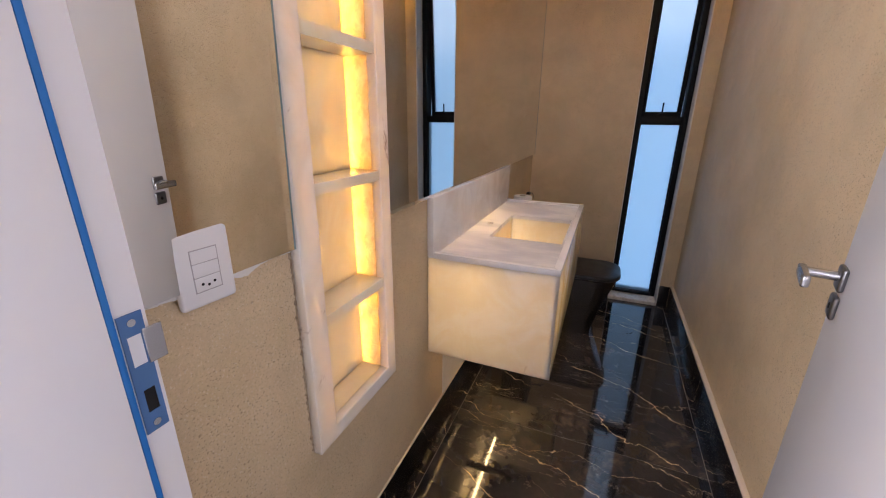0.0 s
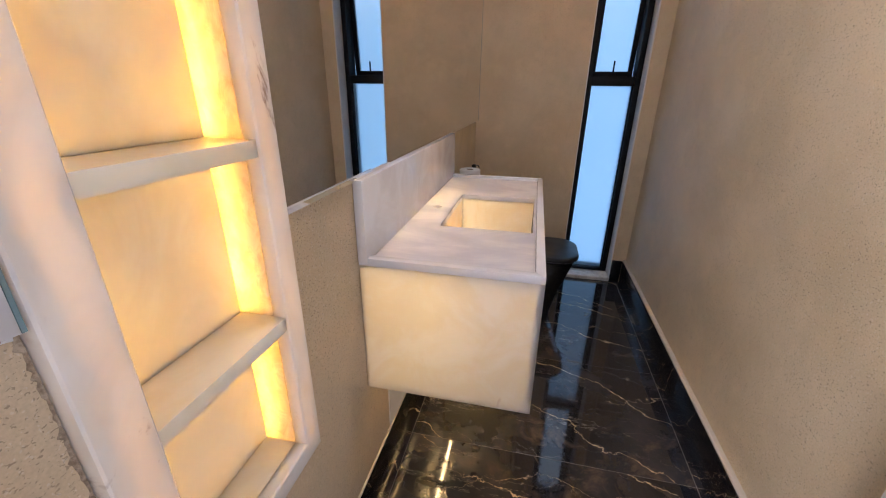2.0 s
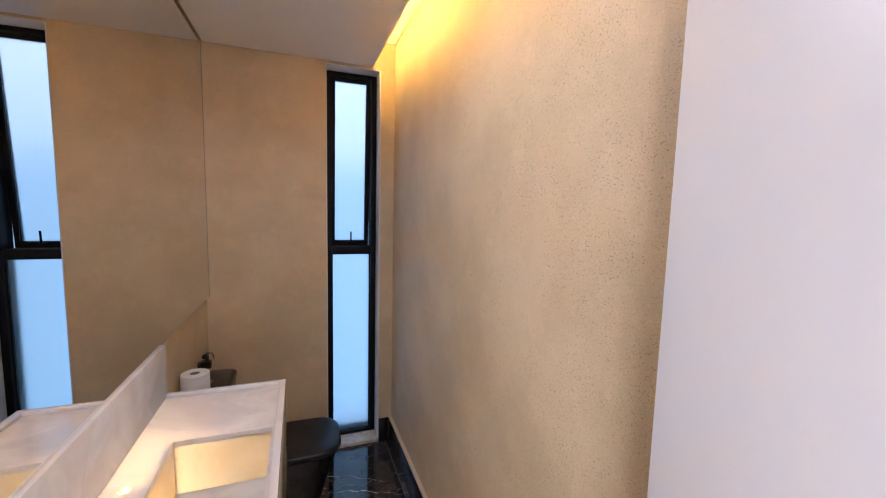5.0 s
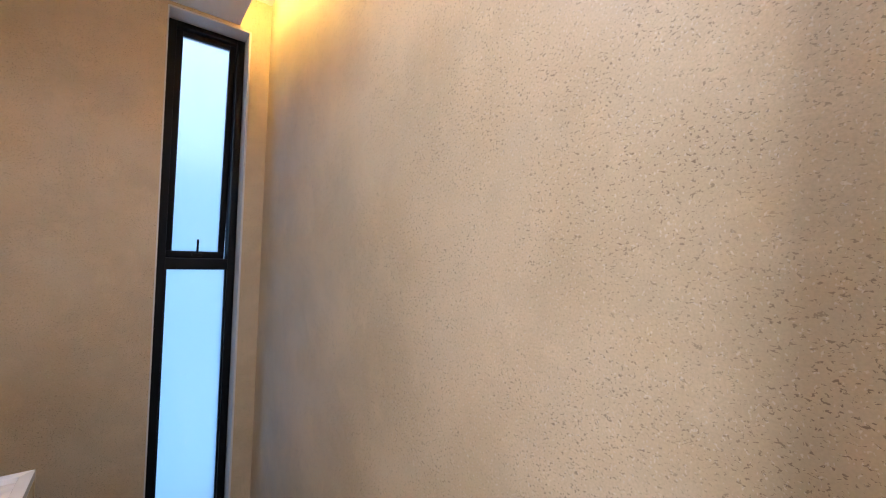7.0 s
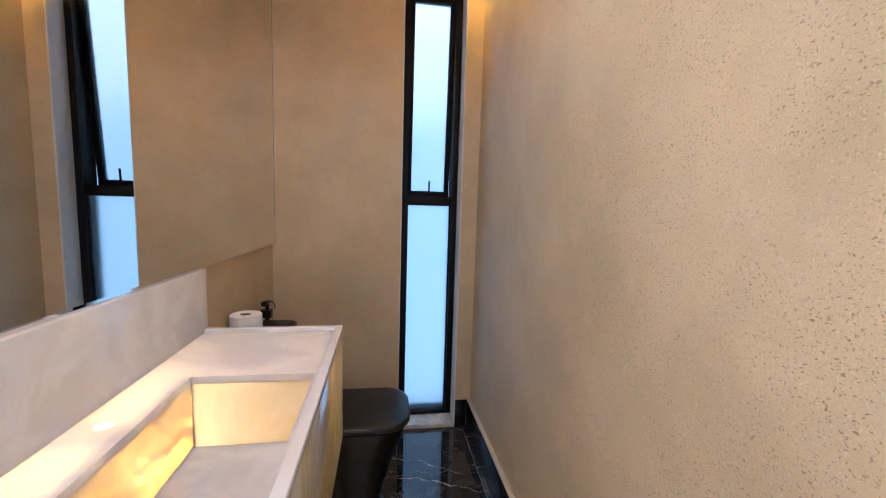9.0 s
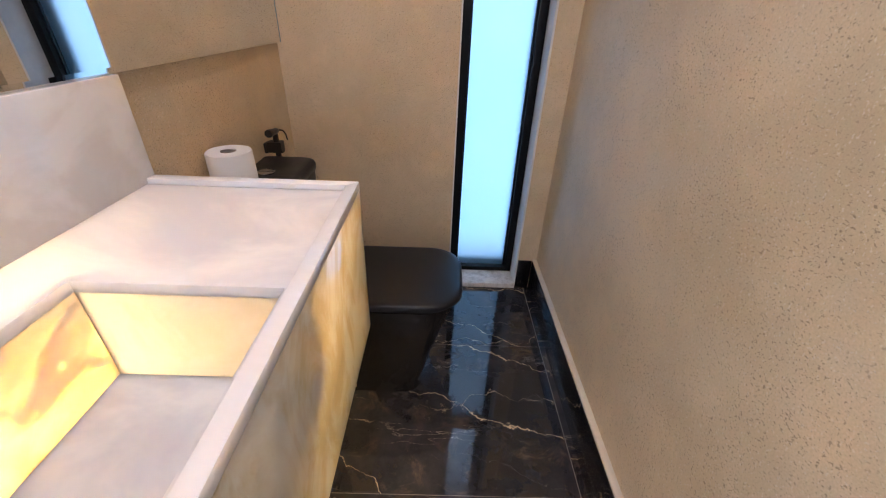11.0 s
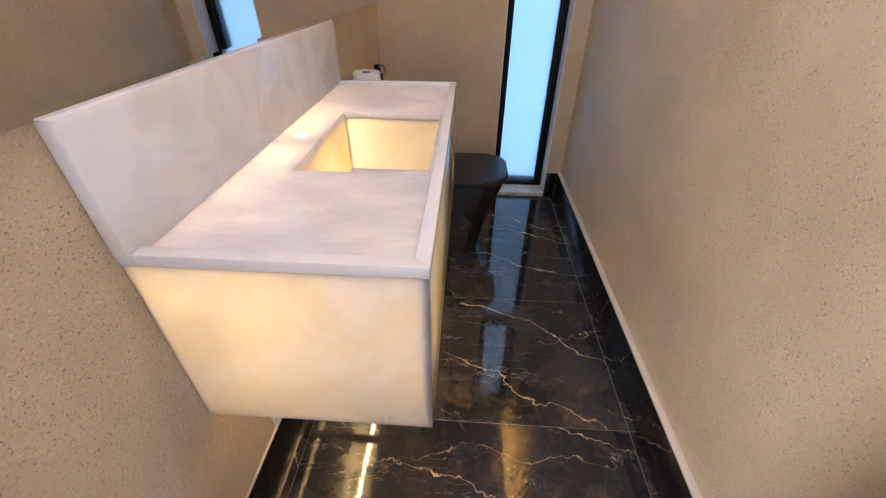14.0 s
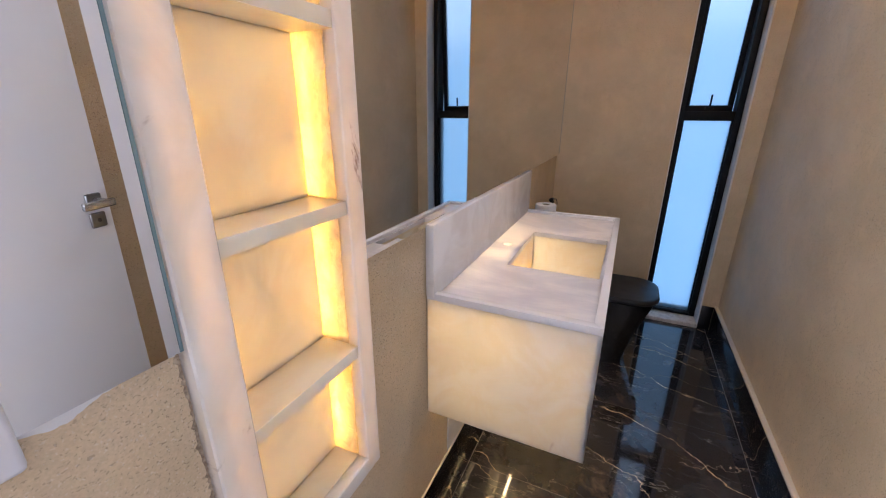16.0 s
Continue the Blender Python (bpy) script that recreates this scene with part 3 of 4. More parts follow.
# ---- washstand ----
def washstand():
    t = thing("washstand", (LEFT, 1.74, VAN_Z0), "wall-hung backlit white onyx washstand with carved basin", "washstand")
    x0 = LEFT + 0.001
    topz, rim = 0.888, VAN_Z1
    p = 0.023
    inner = VAN_X - p
    g = 0.0001
    w = 0.013
    side = VAN_X - w
    low = rim - 0.0201
    plate("front_panel", [(VAN_X, VAN_Y0 + g), (VAN_X, VAN_Y1 - g), (side, VAN_Y1 - w - g), (side, VAN_Y0 + w + g)], [], VAN_Z0, low, APRON, t, "honey-streaked backlit onyx panel", 0.0005)
    plate("end_panel", [(x0, VAN_Y0), (VAN_X - g, VAN_Y0), (side - g, VAN_Y0 + w), (x0, VAN_Y0 + w)], [], VAN_Z0, low, BOX_END, t, "mitred backlit white onyx panel", 0.0006)
    plate("end_panel", [(x0, VAN_Y1 - w), (side - g, VAN_Y1 - w), (VAN_X - g, VAN_Y1), (x0, VAN_Y1)], [], VAN_Z0, low, BOX_END, t, "mitred backlit white onyx panel", 0.0006)
    for outline in ([(VAN_X, VAN_Y0 + g), (VAN_X, VAN_Y1 - g), (inner, VAN_Y1 - p - g), (inner, VAN_Y0 + p + g)],
                    [(x0, VAN_Y0), (VAN_X - g, VAN_Y0), (inner - g, VAN_Y0 + p), (x0, VAN_Y0 + p)],
                    [(x0, VAN_Y1 - p), (inner - g, VAN_Y1 - p), (VAN_X - g, VAN_Y1), (x0, VAN_Y1)]):
        plate("rim", outline, [], rim - 0.020, rim, RIM, t, "white onyx rim", 0.0008)
    bx0, bx1, by0, by1, bz = -0.392, -0.105, 1.515, 1.928, 0.710
    hole = [(-0.449 + 0.017 * math.cos(2 * math.pi * k / 20), 1.722 + 0.017 * math.sin(2 * math.pi * k / 20)) for k in range(20)]
    plate("countertop", [(x0, VAN_Y0 + p + 0.0003), (inner - 0.0003, VAN_Y0 + p + 0.0003), (inner - 0.0003, VAN_Y1 - p - 0.0003), (x0, VAN_Y1 - p - 0.0003)],
          [[(bx0, by0), (bx1, by0), (bx1, by1), (bx0, by1)], hole], topz - 0.018, topz, COUNTER, t)
    basin = part("basin", add_box(bmesh.new(), (bx0, by0, bz - 0.018), (bx1, by1, bz)), COUNTER, t, "carved rectangular onyx basin")
    for lo, hi in (((bx0 - 0.015, by0 - 0.015, bz - 0.018), (bx0 - 0.0005, by1 + 0.015, topz - 0.0185)),
                   ((bx1 + 0.0005, by0 - 0.015, bz - 0.018), (bx1 + 0.0095, by1 + 0.015, topz - 0.0185)),
                   ((bx0, by0 - 0.015, bz - 0.018), (bx1, by0 - 0.0005, topz - 0.0185)),
                   ((bx0, by1 + 0.0005, bz - 0.018), (bx1, by1 + 0.009, topz - 0.0185))):
        box("basin_wall", lo, hi, CARVED if hi[0] - lo[0] < 0.1 else BOX_END, basin)
    box("backsplash", (x0, VAN_Y0 - 0.004, topz + 0.0005), (-0.500, VAN_Y1 + 0.004, 1.093), ONYX, t, bevel=0.002, label="upright polished onyx backsplash")
    rod("led_strip", (-0.455, 1.33, 0.735), (-0.455, 2.14, 0.735), 0.007, GLOW_VANITY, t, "warm led strip", 10)
    for y in (1.42, 1.62, 1.98):
        box("clip", (-0.475, y, 0.725), (-0.447, y + 0.012, 0.729), WHITE_PLASTIC, t)
    for y in (1.30, 1.36):
        box("driver", (LEFT + 0.002, y, 0.70), (LEFT + 0.035, y + 0.035, 0.735), BLACK_PLASTIC, t, bevel=0.003)
    tube("drain", [(-0.25, 1.72, 0.69), (-0.25, 1.72, 0.62), (-0.27, 1.722, 0.585), (-0.31, 1.725, 0.575), (-0.38, 1.73, 0.575), (-0.52, 1.73, 0.575)], 0.019, PIPE_GREY, t, "grey drain pipe", 14)
    settle(t)


washstand()


# ---- window ----
def window_1():
    t = thing("window_1", ((WX0 + WX1) / 2, 3.27, WZ0), "tall narrow black aluminium window with frosted glass", "window", kind="structure")
    x0, x1, z0, z1 = WX0 + 0.005, WX1 - 0.007, 0.027, WZ1 - 0.008
    ya, yb = 3.255, 3.362
    f = 0.034
    fr = part("window_frame", add_box(bmesh.new(), (x0, ya, z0), (x0 + f, yb, z1), 0.002), BLACK_METAL, t)
    box("stile", (x1 - f, ya, z0), (x1, yb, z1), BLACK_METAL, fr, 0.002)
    box("head", (x0 + f, ya, z1 - 0.024), (x1 - f, yb, z1), BLACK_METAL, fr, 0.002)
    box("bottom_rail", (x0 + f, ya, z0), (x1 - f, yb, z0 + 0.022), BLACK_METAL, fr, 0.002)
    box("transom", (x0 + f, ya + 0.004, 1.318), (x1 - f, yb, 1.372), BLACK_METAL, fr, 0.002)
    low = box("pane", (x0 + f - 0.004, 3.290, z0 + 0.018), (x1 - f + 0.004, 3.296, 1.320), FROSTED, t)
    low.visible_shadow = False
    for a, b in (((x0 + f, 3.276, z0 + 0.022), (x0 + f + 0.008, 3.289, 1.318)), ((x1 - f - 0.008, 3.276, z0 + 0.022), (x1 - f, 3.289, 1.318))):
        box("glazing_bead", a, b, BLACK_METAL, fr)
    # opening sash, hung at its top and pushed out at the bottom
    sash = new("sash")
    sash.parent = t
    sx0, sx1, sz0, sz1 = x0 + f + 0.001, x1 - f - 0.001, 1.376, z1 - 0.026
    hinge = Matrix.Translation((0, 3.300, sz1)) @ Matrix.Rotation(radians(4.2), 4, "X") @ Matrix.Translation((0, -3.300, -sz1))
    s = 0.028
    bits = [box("sash_rail", lo, hi, BLACK_METAL, sash, 0.002) for lo, hi in (
        ((sx0, 3.285, sz0 + s), (sx0 + s, 3.322, sz1)), ((sx1 - s, 3.285, sz0 + s), (sx1, 3.322, sz1)),
        ((sx0 + s, 3.285, sz1 - 0.022), (sx1 - s, 3.322, sz1)), ((sx0, 3.2845, sz0 - 0.026), (sx1, 3.3225, sz0 + s)))]
    pane = box("pane", (sx0 + s - 0.003, 3.300, sz0 + s - 0.003), (sx1 - s + 0.003, 3.306, sz1 - 0.019), FROSTED, sash)
    pane.visible_shadow = False
    mid = (sx0 + sx1) / 2 + 0.006
    bits += [pane, box("latch", (mid - 0.022, 3.268, sz0 + 0.004), (mid + 0.022, 3.2845, sz0 + 0.022), BLACK_METAL, sash, 0.003),
             box("latch_lever", (mid - 0.005, 3.262, sz0 + 0.018), (mid + 0.005, 3.270, sz0 + 0.092), BLACK_METAL, sash, 0.002)]
    for o in bits:
        o.matrix_basis = hinge
    bpy.context.view_layer.update()
    m = t.matrix_world.inverted()
    for child in t.children:
        child.matrix_parent_inverse = m


window_1()


# ---- entrance: frame, strike plate, leaf ----
def door_frame():
    t = thing("door_frame", (DOOR_X0, 0.15, 0), "white lacquered door frame with blue rubber seal", "door frame", kind="structure")
    for name, lo, hi in (("jamb", (DOOR_X0 - 0.030, 0.03, 0), (DOOR_X0, NEAR + 0.002, 2.140)),
                         ("jamb", (DOOR_X1, 0.03, 0), (DOOR_X1 + 0.030, NEAR + 0.002, 2.140)),
                         ("head", (DOOR_X0 + 0.0005, 0.03, 2.105), (DOOR_X1 - 0.0005, NEAR + 0.002, 2.140)),
                         ("stop", (DOOR_X0 + 0.0005, 0.06, 0), (DOOR_X0 + 0.010, 0.196, 2.104)),
                         ("stop", (DOOR_X1 - 0.010, 0.06, 0), (DOOR_X1 - 0.0005, 0.196, 2.104)),
                         ("casing", (DOOR_X0 - 0.100, 0.045, 0), (DOOR_X0 - 0.0305, 0.0595, 2.140)),
                         ("casing", (DOOR_X1 + 0.0305, 0.045, 0), (DOOR_X1 + 0.100, 0.0595, 2.140))):
        box(name, lo, hi, WHITE_PAINT, t, 0.002)
    box("seal", (DOOR_X0 + 0.0005, 0.1965, 0), (DOOR_X0 + 0.0085, 0.2035, 2.104), BLUE_SEAL, t, 0.002, "bright blue rubber seal")
    box("gasket", (DOOR_X1 + 0.0005, NEAR + 0.0022, 0), (DOOR_X1 + 0.0035, NEAR + 0.0093, 2.104), WHITE_PLASTIC, t, 0.0005, "white rubber gasket")
    # strike plate
    px = DOOR_X0 + 0.0004
    plate_mesh = bmesh.new()
    ya, yb, za, zb = 0.2075, 0.2315, 1.003, 1.148
    cuts = ((0.2125, 0.2265, 1.087, 1.123), (0.2145, 0.2265, 1.028, 1.057))
    zs = [za, cuts[1][2], cuts[1][3], cuts[0][2], cuts[0][3], zb]
    for i in range(5):
        c = {1: cuts[1], 3: cuts[0]}.get(i)
        if c:
            add_box(plate_mesh, (px, ya, zs[i]), (px + 0.0016, c[0], zs[i + 1]))
            add_box(plate_mesh, (px, c[1], zs[i]), (px + 0.0016, yb, zs[i + 1]))
        else:
            add_box(plate_mesh, (px, ya, zs[i]), (px + 0.0016, yb, zs[i + 1]))
    sp = part("strike_plate", plate_mesh, BLUE_FILM, t, "steel strike plate under blue film")
    box("latch_slot", (px, 0.2125, 1.087), (px + 0.0006, 0.2265, 1.123), WHITE_PLASTIC, sp)
    box("bolt_slot", (px, 0.2145, 1.028), (px + 0.0006, 0.2265, 1.057), HOLE_SHADE, sp)
    bm = add_box(bmesh.new(), (px + 0.0017, 0.227, 1.085), (px + 0.0035, 0.247, 1.127), 0.0008, 1)
    smooth(part("lip", bm, CHROME, sp, "bent bare steel lip"))
    for z in (1.138, 1.013):
        rod("screw", (px + 0.0016, 0.2195, z), (px + 0.0026, 0.2195, z), 0.0042, CHROME, sp)
    settle(t)


door_frame()


def door_1():
    # built closed against its hinge line, then swung open
    x0, x1, y0, y1 = 0.268, 0.305, 0.2475, 0.955
    t = thing("door_1", (x0, y0, 0), "white lacquered flush door standing wide open", "door", kind="structure")
    box("leaf", (x0, y0, 0.008), (x1, y1, 2.098), WHITE_PAINT, t, 0.0015)
    for side, xs in ((-1, x0), (1, x1)):
        h = part("door_handle", add_box(bmesh.new(), (min(xs, xs + side * 0.010), 0.888, 1.052), (max(xs, xs + side * 0.010), 0.932, 1.097), 0.005, 3), DARK_STEEL, t, "satin chrome lever handle on square rose")
        smooth(h)
        reach = 0.066 if side < 0 else 0.034
        rod("neck", (xs + side * 0.009, 0.912, 1.077), (xs + side * (reach - 0.004), 0.912, 1.077), 0.009, CHROME, h)
        a, b = sorted((xs + side * (reach - 0.013), xs + side * reach))
        box("lever", (a, 0.838, 1.066), (b, 0.925, 1.088), CHROME, h, 0.004, segments=3)
        k = part("key_rose", add_box(bmesh.new(), (min(xs, xs + side * 0.009), 0.888, 0.998), (max(xs, xs + side * 0.009), 0.932, 1.042), 0.005, 3), DARK_STEEL, t)
        smooth(k)
        rod("keyhole", (xs + side * 0.0088, 0.910, 1.020), (xs + side * 0.0096, 0.910, 1.020), 0.006, HOLE_SHADE, k, sides=12)
    swing = Matrix.Translation((x0, y0, 0)) @ Matrix.Rotation(radians(-15), 4, "Z") @ Matrix.Translation((-x0, -y0, 0))
    for child in t.children:
        child.matrix_basis = swing
    settle(t)


door_1()


# ---- light switch ----
def switch_plate():
    t = thing("light_switch", (LEFT, 0.398, 1.12), "loose white switch and socket plate hanging off the wall", "light switch")
    turn = pose(-0.5135, 0.371, 1.133, 0, 0, -5)

    def bit(name, lo, hi, mat, bevel, parent=t, label=""):
        o = box(name, lo, hi, mat, parent, bevel, label, 3)
        o.matrix_basis = turn
        return o

    bit("cover", (-0.003, -0.0425, -0.0575), (0.010, 0.0425, 0.0575), WHITE_PLASTIC, 0.006)
    bit("box_rim", (-0.0075, -0.034, -0.048), (-0.0035, 0.034, 0.048), BLACK_PLASTIC, 0.002)
    bit("module_frame", (0.0094, -0.0205, -0.0345), (0.0104, 0.0205, 0.0305), SEAM, 0.0003)
    bit("rocker", (0.0095, -0.019, 0.010), (0.0112, 0.019, 0.029), WHITE_PLASTIC, 0.0008)
    bit("rocker", (0.0095, -0.019, -0.011), (0.0112, 0.019, 0.009), WHITE_PLASTIC, 0.0008)
    bit("socket", (0.0095, -0.019, -0.033), (0.0110, 0.019, -0.012), WHITE_PLASTIC, 0.0008)
    for y in (-0.009, 0.0, 0.009):
        o = rod("pin_hole", (0.0108, y, -0.0225 - (0.003 if y == 0 else 0)), (0.0114, y, -0.0225 - (0.003 if y == 0 else 0)), 0.0022, HOLE_SHADE, t, sides=10)
        o.matrix_basis = turn
    o = rod("wire", (0.000, -0.040, 0.026), (0.004, -0.095, -0.012), 0.0022, WHITE_PLASTIC, t, "white wire", 8)
    o.matrix_basis = turn
    settle(t)


switch_plate()


# ---- toilet and what stands on it ----
CY = 2.655


def toilet():
    t = thing("toilet", (-0.2, CY, 0), "matt black close-coupled toilet with closed lid", "toilet")
    rings = []
    for z, front, half, r in ((0.0, 0.050, 0.178, 0.060), (0.03, 0.052, 0.178, 0.062), (0.15, 0.085, 0.180, 0.085), (0.27, 0.130, 0.182, 0.105), (0.345, 0.160, 0.183, 0.115), (0.378, 0.170, 0.183, 0.118)):
        rings.append(ring(rounded(LEFT + 0.012, front, CY - half, CY + half, 0.015, r), z))
    loft("bowl", rings, GLAZED, t, "glossier black ceramic bowl")
    loft("seat", [ring(rounded(-0.300, 0.176, CY - 0.178, CY + 0.178, 0.02, 0.112), z) for z in (0.3785, 0.386)], BLACK_PLASTIC, t)
    lid = []
    for z, d in ((0.387, 0.004), (0.390, 0.0), (0.404, 0.0), (0.409, 0.002), (0.412, 0.008), (0.413, 0.018)):
        lid.append(ring(rounded(-0.300 + d, 0.188 - d, CY - 0.186 + d, CY + 0.186 - d, 0.022, 0.118), z))
    loft("lid", lid, CERAMIC, t, "flat black soft-close lid", 50)
    loft("tank", [ring(rounded(LEFT + 0.012, -0.345 + 0.01 * k, CY - 0.176, CY + 0.176, 0.01, 0.03), z) for k, z in enumerate((0.379, 0.730))], CERAMIC, t)
    top = []
    for z, d in ((0.732, 0.002), (0.735, 0.0), (0.752, 0.0), (0.761, 0.004), (0.765, 0.012)):
        top.append(ring(rounded(LEFT + 0.010 + d, -0.330 - d, CY - 0.182 + d, CY + 0.182 - d, 0.012, 0.035), z))
    loft("tank_lid", top, CERAMIC, t, sharp=50)
    button = rod("flush_button", (-0.442, CY + 0.012, 0.765), (-0.442, CY + 0.012, 0.770), 0.026, CHROME, t, "round chrome dual flush button", 28, bevel=0.0015)
    box("button_split", (-0.467, CY + 0.0115, 0.7701), (-0.417, CY + 0.0125, 0.7706), HOLE_SHADE, button)
    rod("floor_bolt", (-0.190, CY - 0.184, 0.030), (-0.190, CY - 0.176, 0.030), 0.008, BRASS, t, "brass fixing bolt", 12)
    settle(t)
    o = thing("toilet_roll", (-0.457, 2.512, 0.765), "white toilet paper roll standing on the tank", "toilet paper")
    bm = bmesh.new()
    prof = [(0.020, 0.0), (0.055, 0.0), (0.057, 0.002), (0.0575, 0.05), (0.057, 0.113), (0.055, 0.116), (0.020, 0.116)]
    cols = []
    for k in range(40):
        a = 2 * math.pi * k / 40
        wob = 1 + 0.012 * math.sin(3 * a) + 0.006 * math.sin(7 * a + 1)
        cols.append([bm.verts.new((-0.457 + r * wob * math.cos(a), 2.512 + r * wob * math.sin(a), 0.7652 + z)) for r, z in prof])
    for k in range(40):
        a, b = cols[k], cols[(k + 1) % 40]
        for i in range(len(prof)):
            j = (i + 1) % len(prof)
            bm.faces.new((a[i], b[i], b[j], a[j]))
    bmesh.ops.recalc_face_normals(bm, faces=bm.faces[:])
    smooth(part("paper", bm, PAPER, o))
    bm = bmesh.new()
    rows = [[bm.verts.new((-0.457 + r * math.cos(a), 2.512 + 0.62 * r * math.sin(a), z)) for a in [2 * math.pi * k / 24 for k in range(24)]] for r, z in ((0.0205, 0.7660), (0.0205, 0.8815), (0.019, 0.8815), (0.019, 0.7660))]
    for i in range(4):
        r, s = rows[i], rows[(i + 1) % 4]
        for k in range(24):
            bm.faces.new((r[k], r[(k + 1) % 24], s[(k + 1) % 24], s[k]))
    bmesh.ops.recalc_face_normals(bm, faces=bm.faces[:])
    smooth(part("core", bm, CARDBOARD, o, "crushed grey cardboard core"))
    settle(o)


toilet()


def sprayer():
    t = thing("bidet_sprayer", (LEFT, 2.88, 0.70), "matt black hand bidet sprayer in a wall holder", "bidet sprayer")
    box("wall_rose", (LEFT + 0.0005, 2.864, 0.760), (LEFT + 0.014, 2.896, 0.796), BLACK_PLASTIC, t, 0.004)
    # the holder narrows towards its foot
    rings = [ring([(x, y) for x, y in ((LEFT + 0.0145, 2.880 - w), (-0.462, 2.880 - w), (-0.462, 2.880 + w), (LEFT + 0.0145, 2.880 + w))], z) for w, z in ((0.011, 0.762), (0.016, 0.772), (0.016, 0.800))]
    loft("holder", rings, BLACK_PLASTIC, t)
    rod("grip", (-0.482, 2.880, 0.680), (-0.482, 2.880, 0.826), 0.0095, BLACK_PLASTIC, t, sides=16)
    loft("head", [[(-0.482 + r * math.cos(a), y, 0.836 + dz + r * math.sin(a)) for a in [2 * math.pi * k / 16 for k in range(16)]]
                  for y, r, dz in ((2.826, 0.0125, 0.004), (2.830, 0.0135, 0.004), (2.846, 0.0125, 0.003), (2.872, 0.0105, 0.0), (2.896, 0.0095, -0.002), (2.900, 0.007, -0.002))], BLACK_PLASTIC, t)
    tube("trigger", [(-0.472, 2.898, 0.836), (-0.463, 2.908, 0.832), (-0.458, 2.914, 0.818), (-0.456, 2.917, 0.796)], 0.0026, BLACK_PLASTIC, t, sides=8)
    pts = []
    for k in range(25):
        a = k / 24
        pts.append((-0.482 + 0.03 * a * math.sin(math.pi * a), 2.880 + 0.13 * math.sin(math.pi * a) * 1.0, 0.682 - 0.45 * math.sin(math.pi * a * 0.62)))
    tube("hose", pts, 0.006, BLACK_PLASTIC, t)
    settle(t)


sprayer()


def supply_valve():
    t = thing("supply_valve", (-0.31, FAR, 0.2), "black angle valve with orange pipe stub behind the toilet", "valve")
    rod("rose", (-0.31, FAR - 0.010, 0.205), (-0.31, FAR - 0.0005, 0.205), 0.030, BLACK_PLASTIC, t, sides=20, bevel=0.002)
    rod("body", (-0.31, FAR - 0.060, 0.205), (-0.31, FAR - 0.0105, 0.205), 0.013, BLACK_PLASTIC, t, sides=16)
    rod("knob", (-0.31, FAR - 0.085, 0.205), (-0.31, FAR - 0.0605, 0.205), 0.019, BLACK_PLASTIC, t, sides=12, bevel=0.003)
    tube("pipe_stub", [(-0.36, FAR - 0.0005, 0.190), (-0.36, FAR - 0.03, 0.190), (-0.355, FAR - 0.045, 0.180), (-0.35, FAR - 0.045, 0.12)], 0.011, COPPER_TUBE, t, "bare orange pipe stub")
    settle(t)


supply_valve()


def downlight():
    t = thing("downlight", (*LAMP, 2.53), "round white recessed ceiling downlight", "ceiling light")
    bm = bmesh.new()
    prof = ((0.036, TOP - 0.0045), (0.041, TOP - 0.0065), (0.049, TOP - 0.004), (0.051, TOP - 0.0005), (0.036, TOP - 0.0005))
    rows = [[bm.verts.new((LAMP[0] + r * math.cos(2 * math.pi * k / 32), LAMP[1] + r * math.sin(2 * math.pi * k / 32), z)) for k in range(32)] for r, z in prof]
    for i in range(len(rows)):
        r, q = rows[i], rows[(i + 1) % len(rows)]
        for k in range(32):
            bm.faces.new((r[k], r[(k + 1) % 32], q[(k + 1) % 32], q[k]))
    bmesh.ops.recalc_face_normals(bm, faces=bm.faces[:])
    smooth(part("trim_ring", bm, WHITE_PLASTIC, t))
    rod("lens", (*LAMP, TOP - 0.003), (*LAMP, TOP - 0.0006), 0.0355, GLOW_LAMP, t, "lit frosted lens", 32)
    settle(t)


downlight()


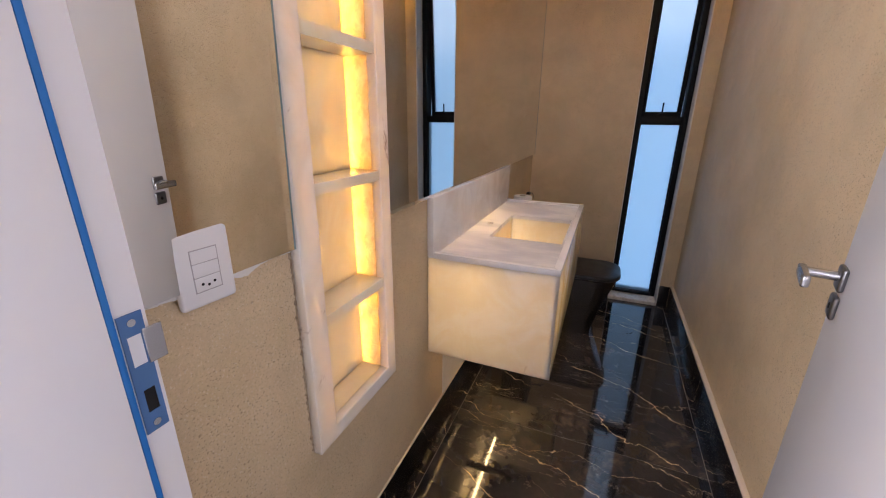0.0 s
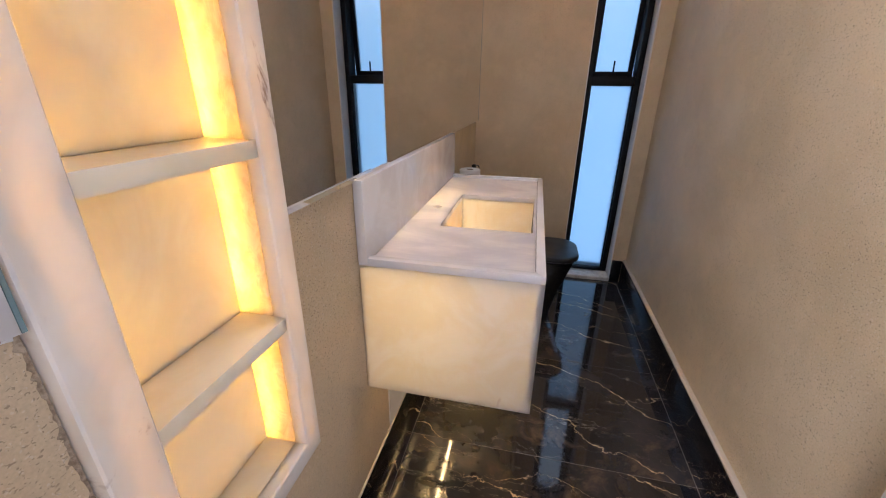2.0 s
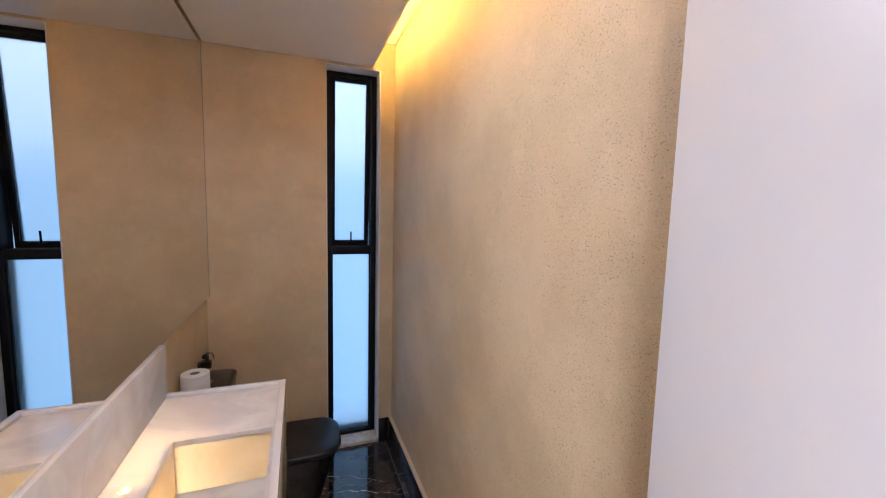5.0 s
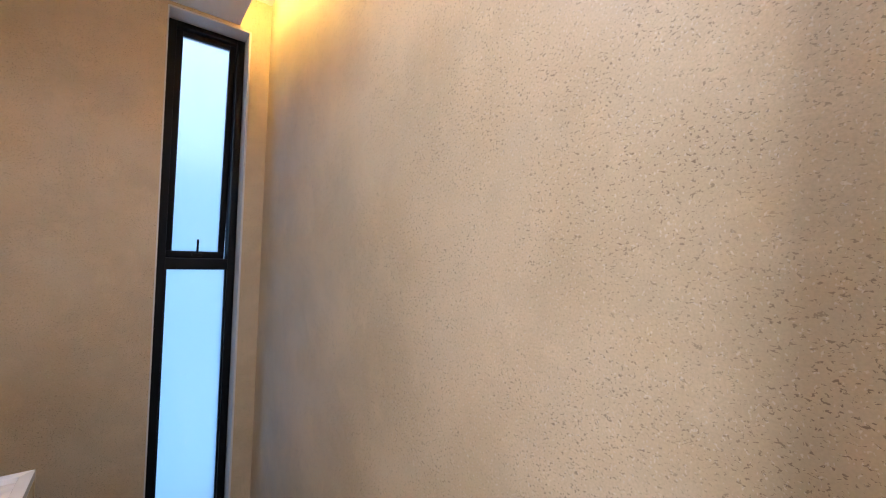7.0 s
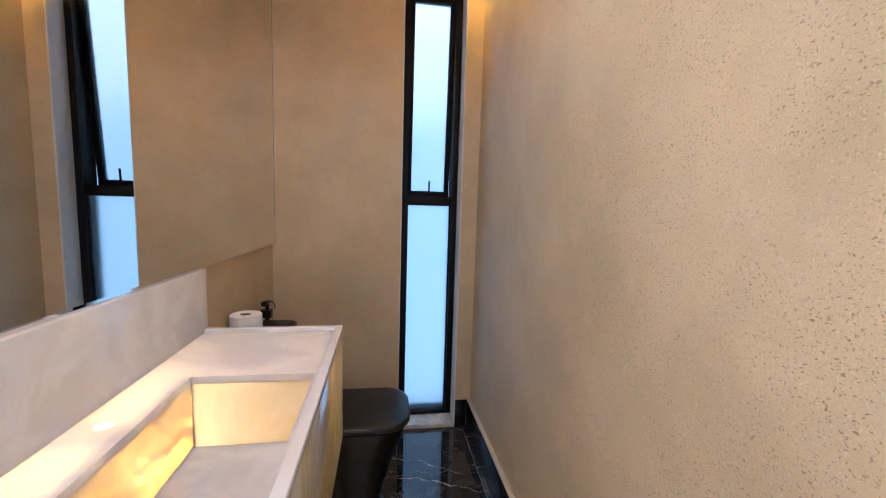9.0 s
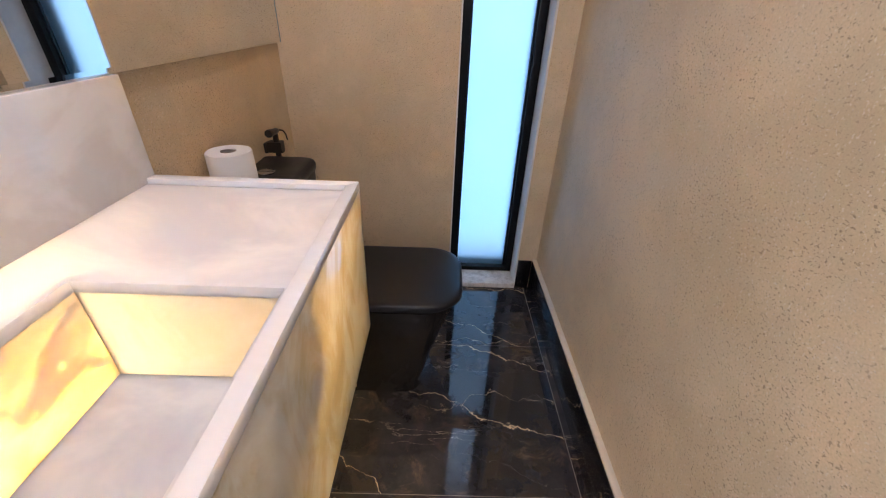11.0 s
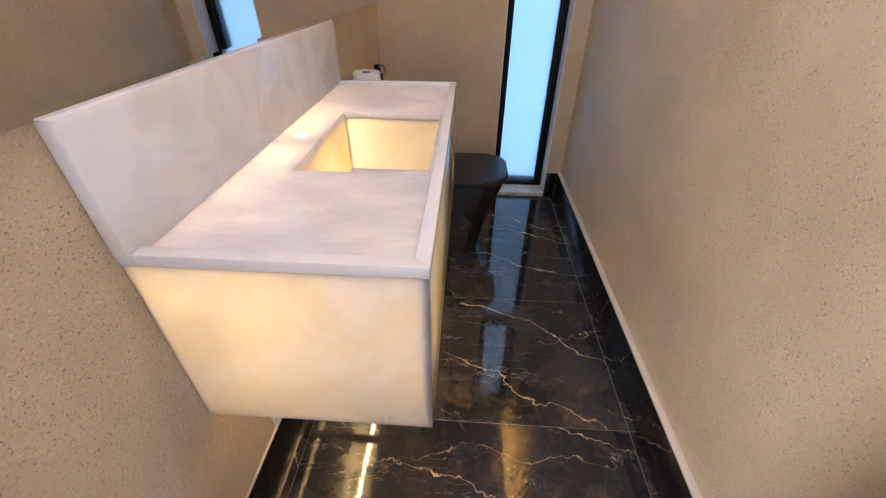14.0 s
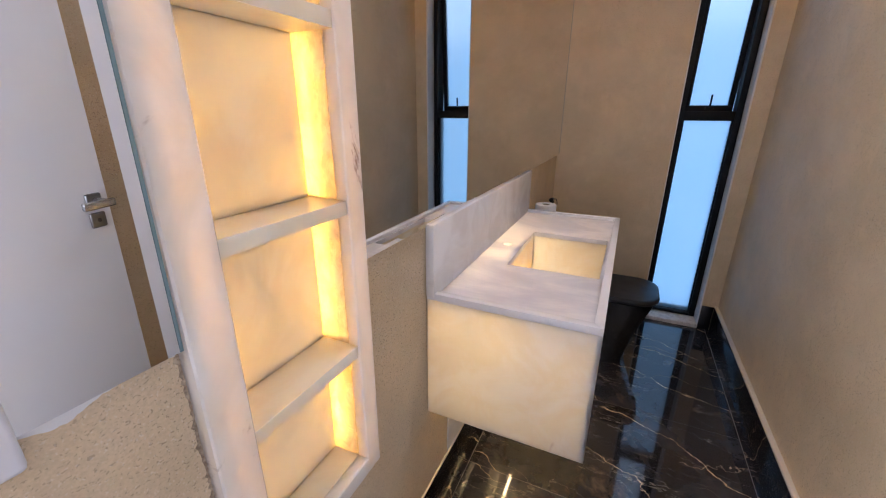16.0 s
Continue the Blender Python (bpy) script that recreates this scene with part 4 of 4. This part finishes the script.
# ---- cove light ----
def cove_light():
    t = thing("cove_light", (0.425, 1.7, TOP + 0.03), "warm led strip lying in the ceiling cove", "led strip")
    box("profile", (0.424, 0.50, TOP + 0.0255), (0.432, 3.10, TOP + 0.070), WHITE_PLASTIC, t)
    rod("led_strip", (0.4365, 0.50, TOP + 0.060), (0.4365, 3.10, TOP + 0.060), 0.004, GLOW_COVE, t, sides=10)
    settle(t)


cove_light()


# ---- floor tiles and baseboards ----
floor = structure(box("floor", (-0.80, 0.06, -0.05), (0.72, 3.40, -0.0010), GROUT), "polished black marble tiles with gold veins", "floor")
TILE_D = 0.610


def tile_row(x0, x1):
    bm = add_box(bmesh.new(), (x0, -TILE_D / 2 + 0.0009, -0.010), (x1, TILE_D / 2 - 0.0009, 0.0), 0.0008, 1)
    me = bpy.data.meshes.new("tile")
    bm.to_mesh(me)
    bm.free()
    me.materials.append(MARBLE)
    for k in range(6):
        o = new("tile", me)
        o.parent = floor
        o.location = (0, 1.505 + TILE_D * (k - 2) - TILE_D / 2, 0.0)


tile_row(LEFT + 0.004, -0.4990)
tile_row(-0.4968, 0.5438)
tile_row(0.5462, RIGHT - 0.002)

base = thing("baseboard", (0, 1.7, 0), "polished black marble baseboard with gold veins", "baseboard", kind="structure")
H = 0.165


def base_run(x0, x1, cuts, H=H):
    for a, b in zip(cuts, cuts[1:]):
        box("panel", (x0, a + 0.0006, 0.0005), (x1, b - 0.0006, H), MARBLE_BASE, base, 0.001)


base_run(RIGHT - 0.023, RIGHT + 0.0005, [NEAR, 0.70, 1.905, FAR - 0.008])
base_run(LEFT - 0.0005, LEFT + 0.005, [NEAR, 0.90, 2.10, FAR], 0.190)
box("panel", (WX1 + 0.002, FAR - 0.007, 0.0005), (RIGHT - 0.0235, FAR + 0.0005, H), MARBLE_BASE, base, 0.001)
box("panel", (LEFT + 0.0055, FAR - 0.007, 0.0005), (WX0 - 0.003, FAR + 0.0005, H), MARBLE_BASE, base, 0.001)
settle(base)
caulk = structure(boxes("trim", [
    ((RIGHT - 0.021, NEAR, H + 0.0003), (RIGHT + 0.0005, FAR - 0.001, H + 0.010)),
    ((LEFT - 0.0005, NEAR, 0.1903), (LEFT + 0.006, FAR - 0.001, 0.199)),
], CAULK, bevel=0.003), "cream caulk line along the baseboard", "caulk")
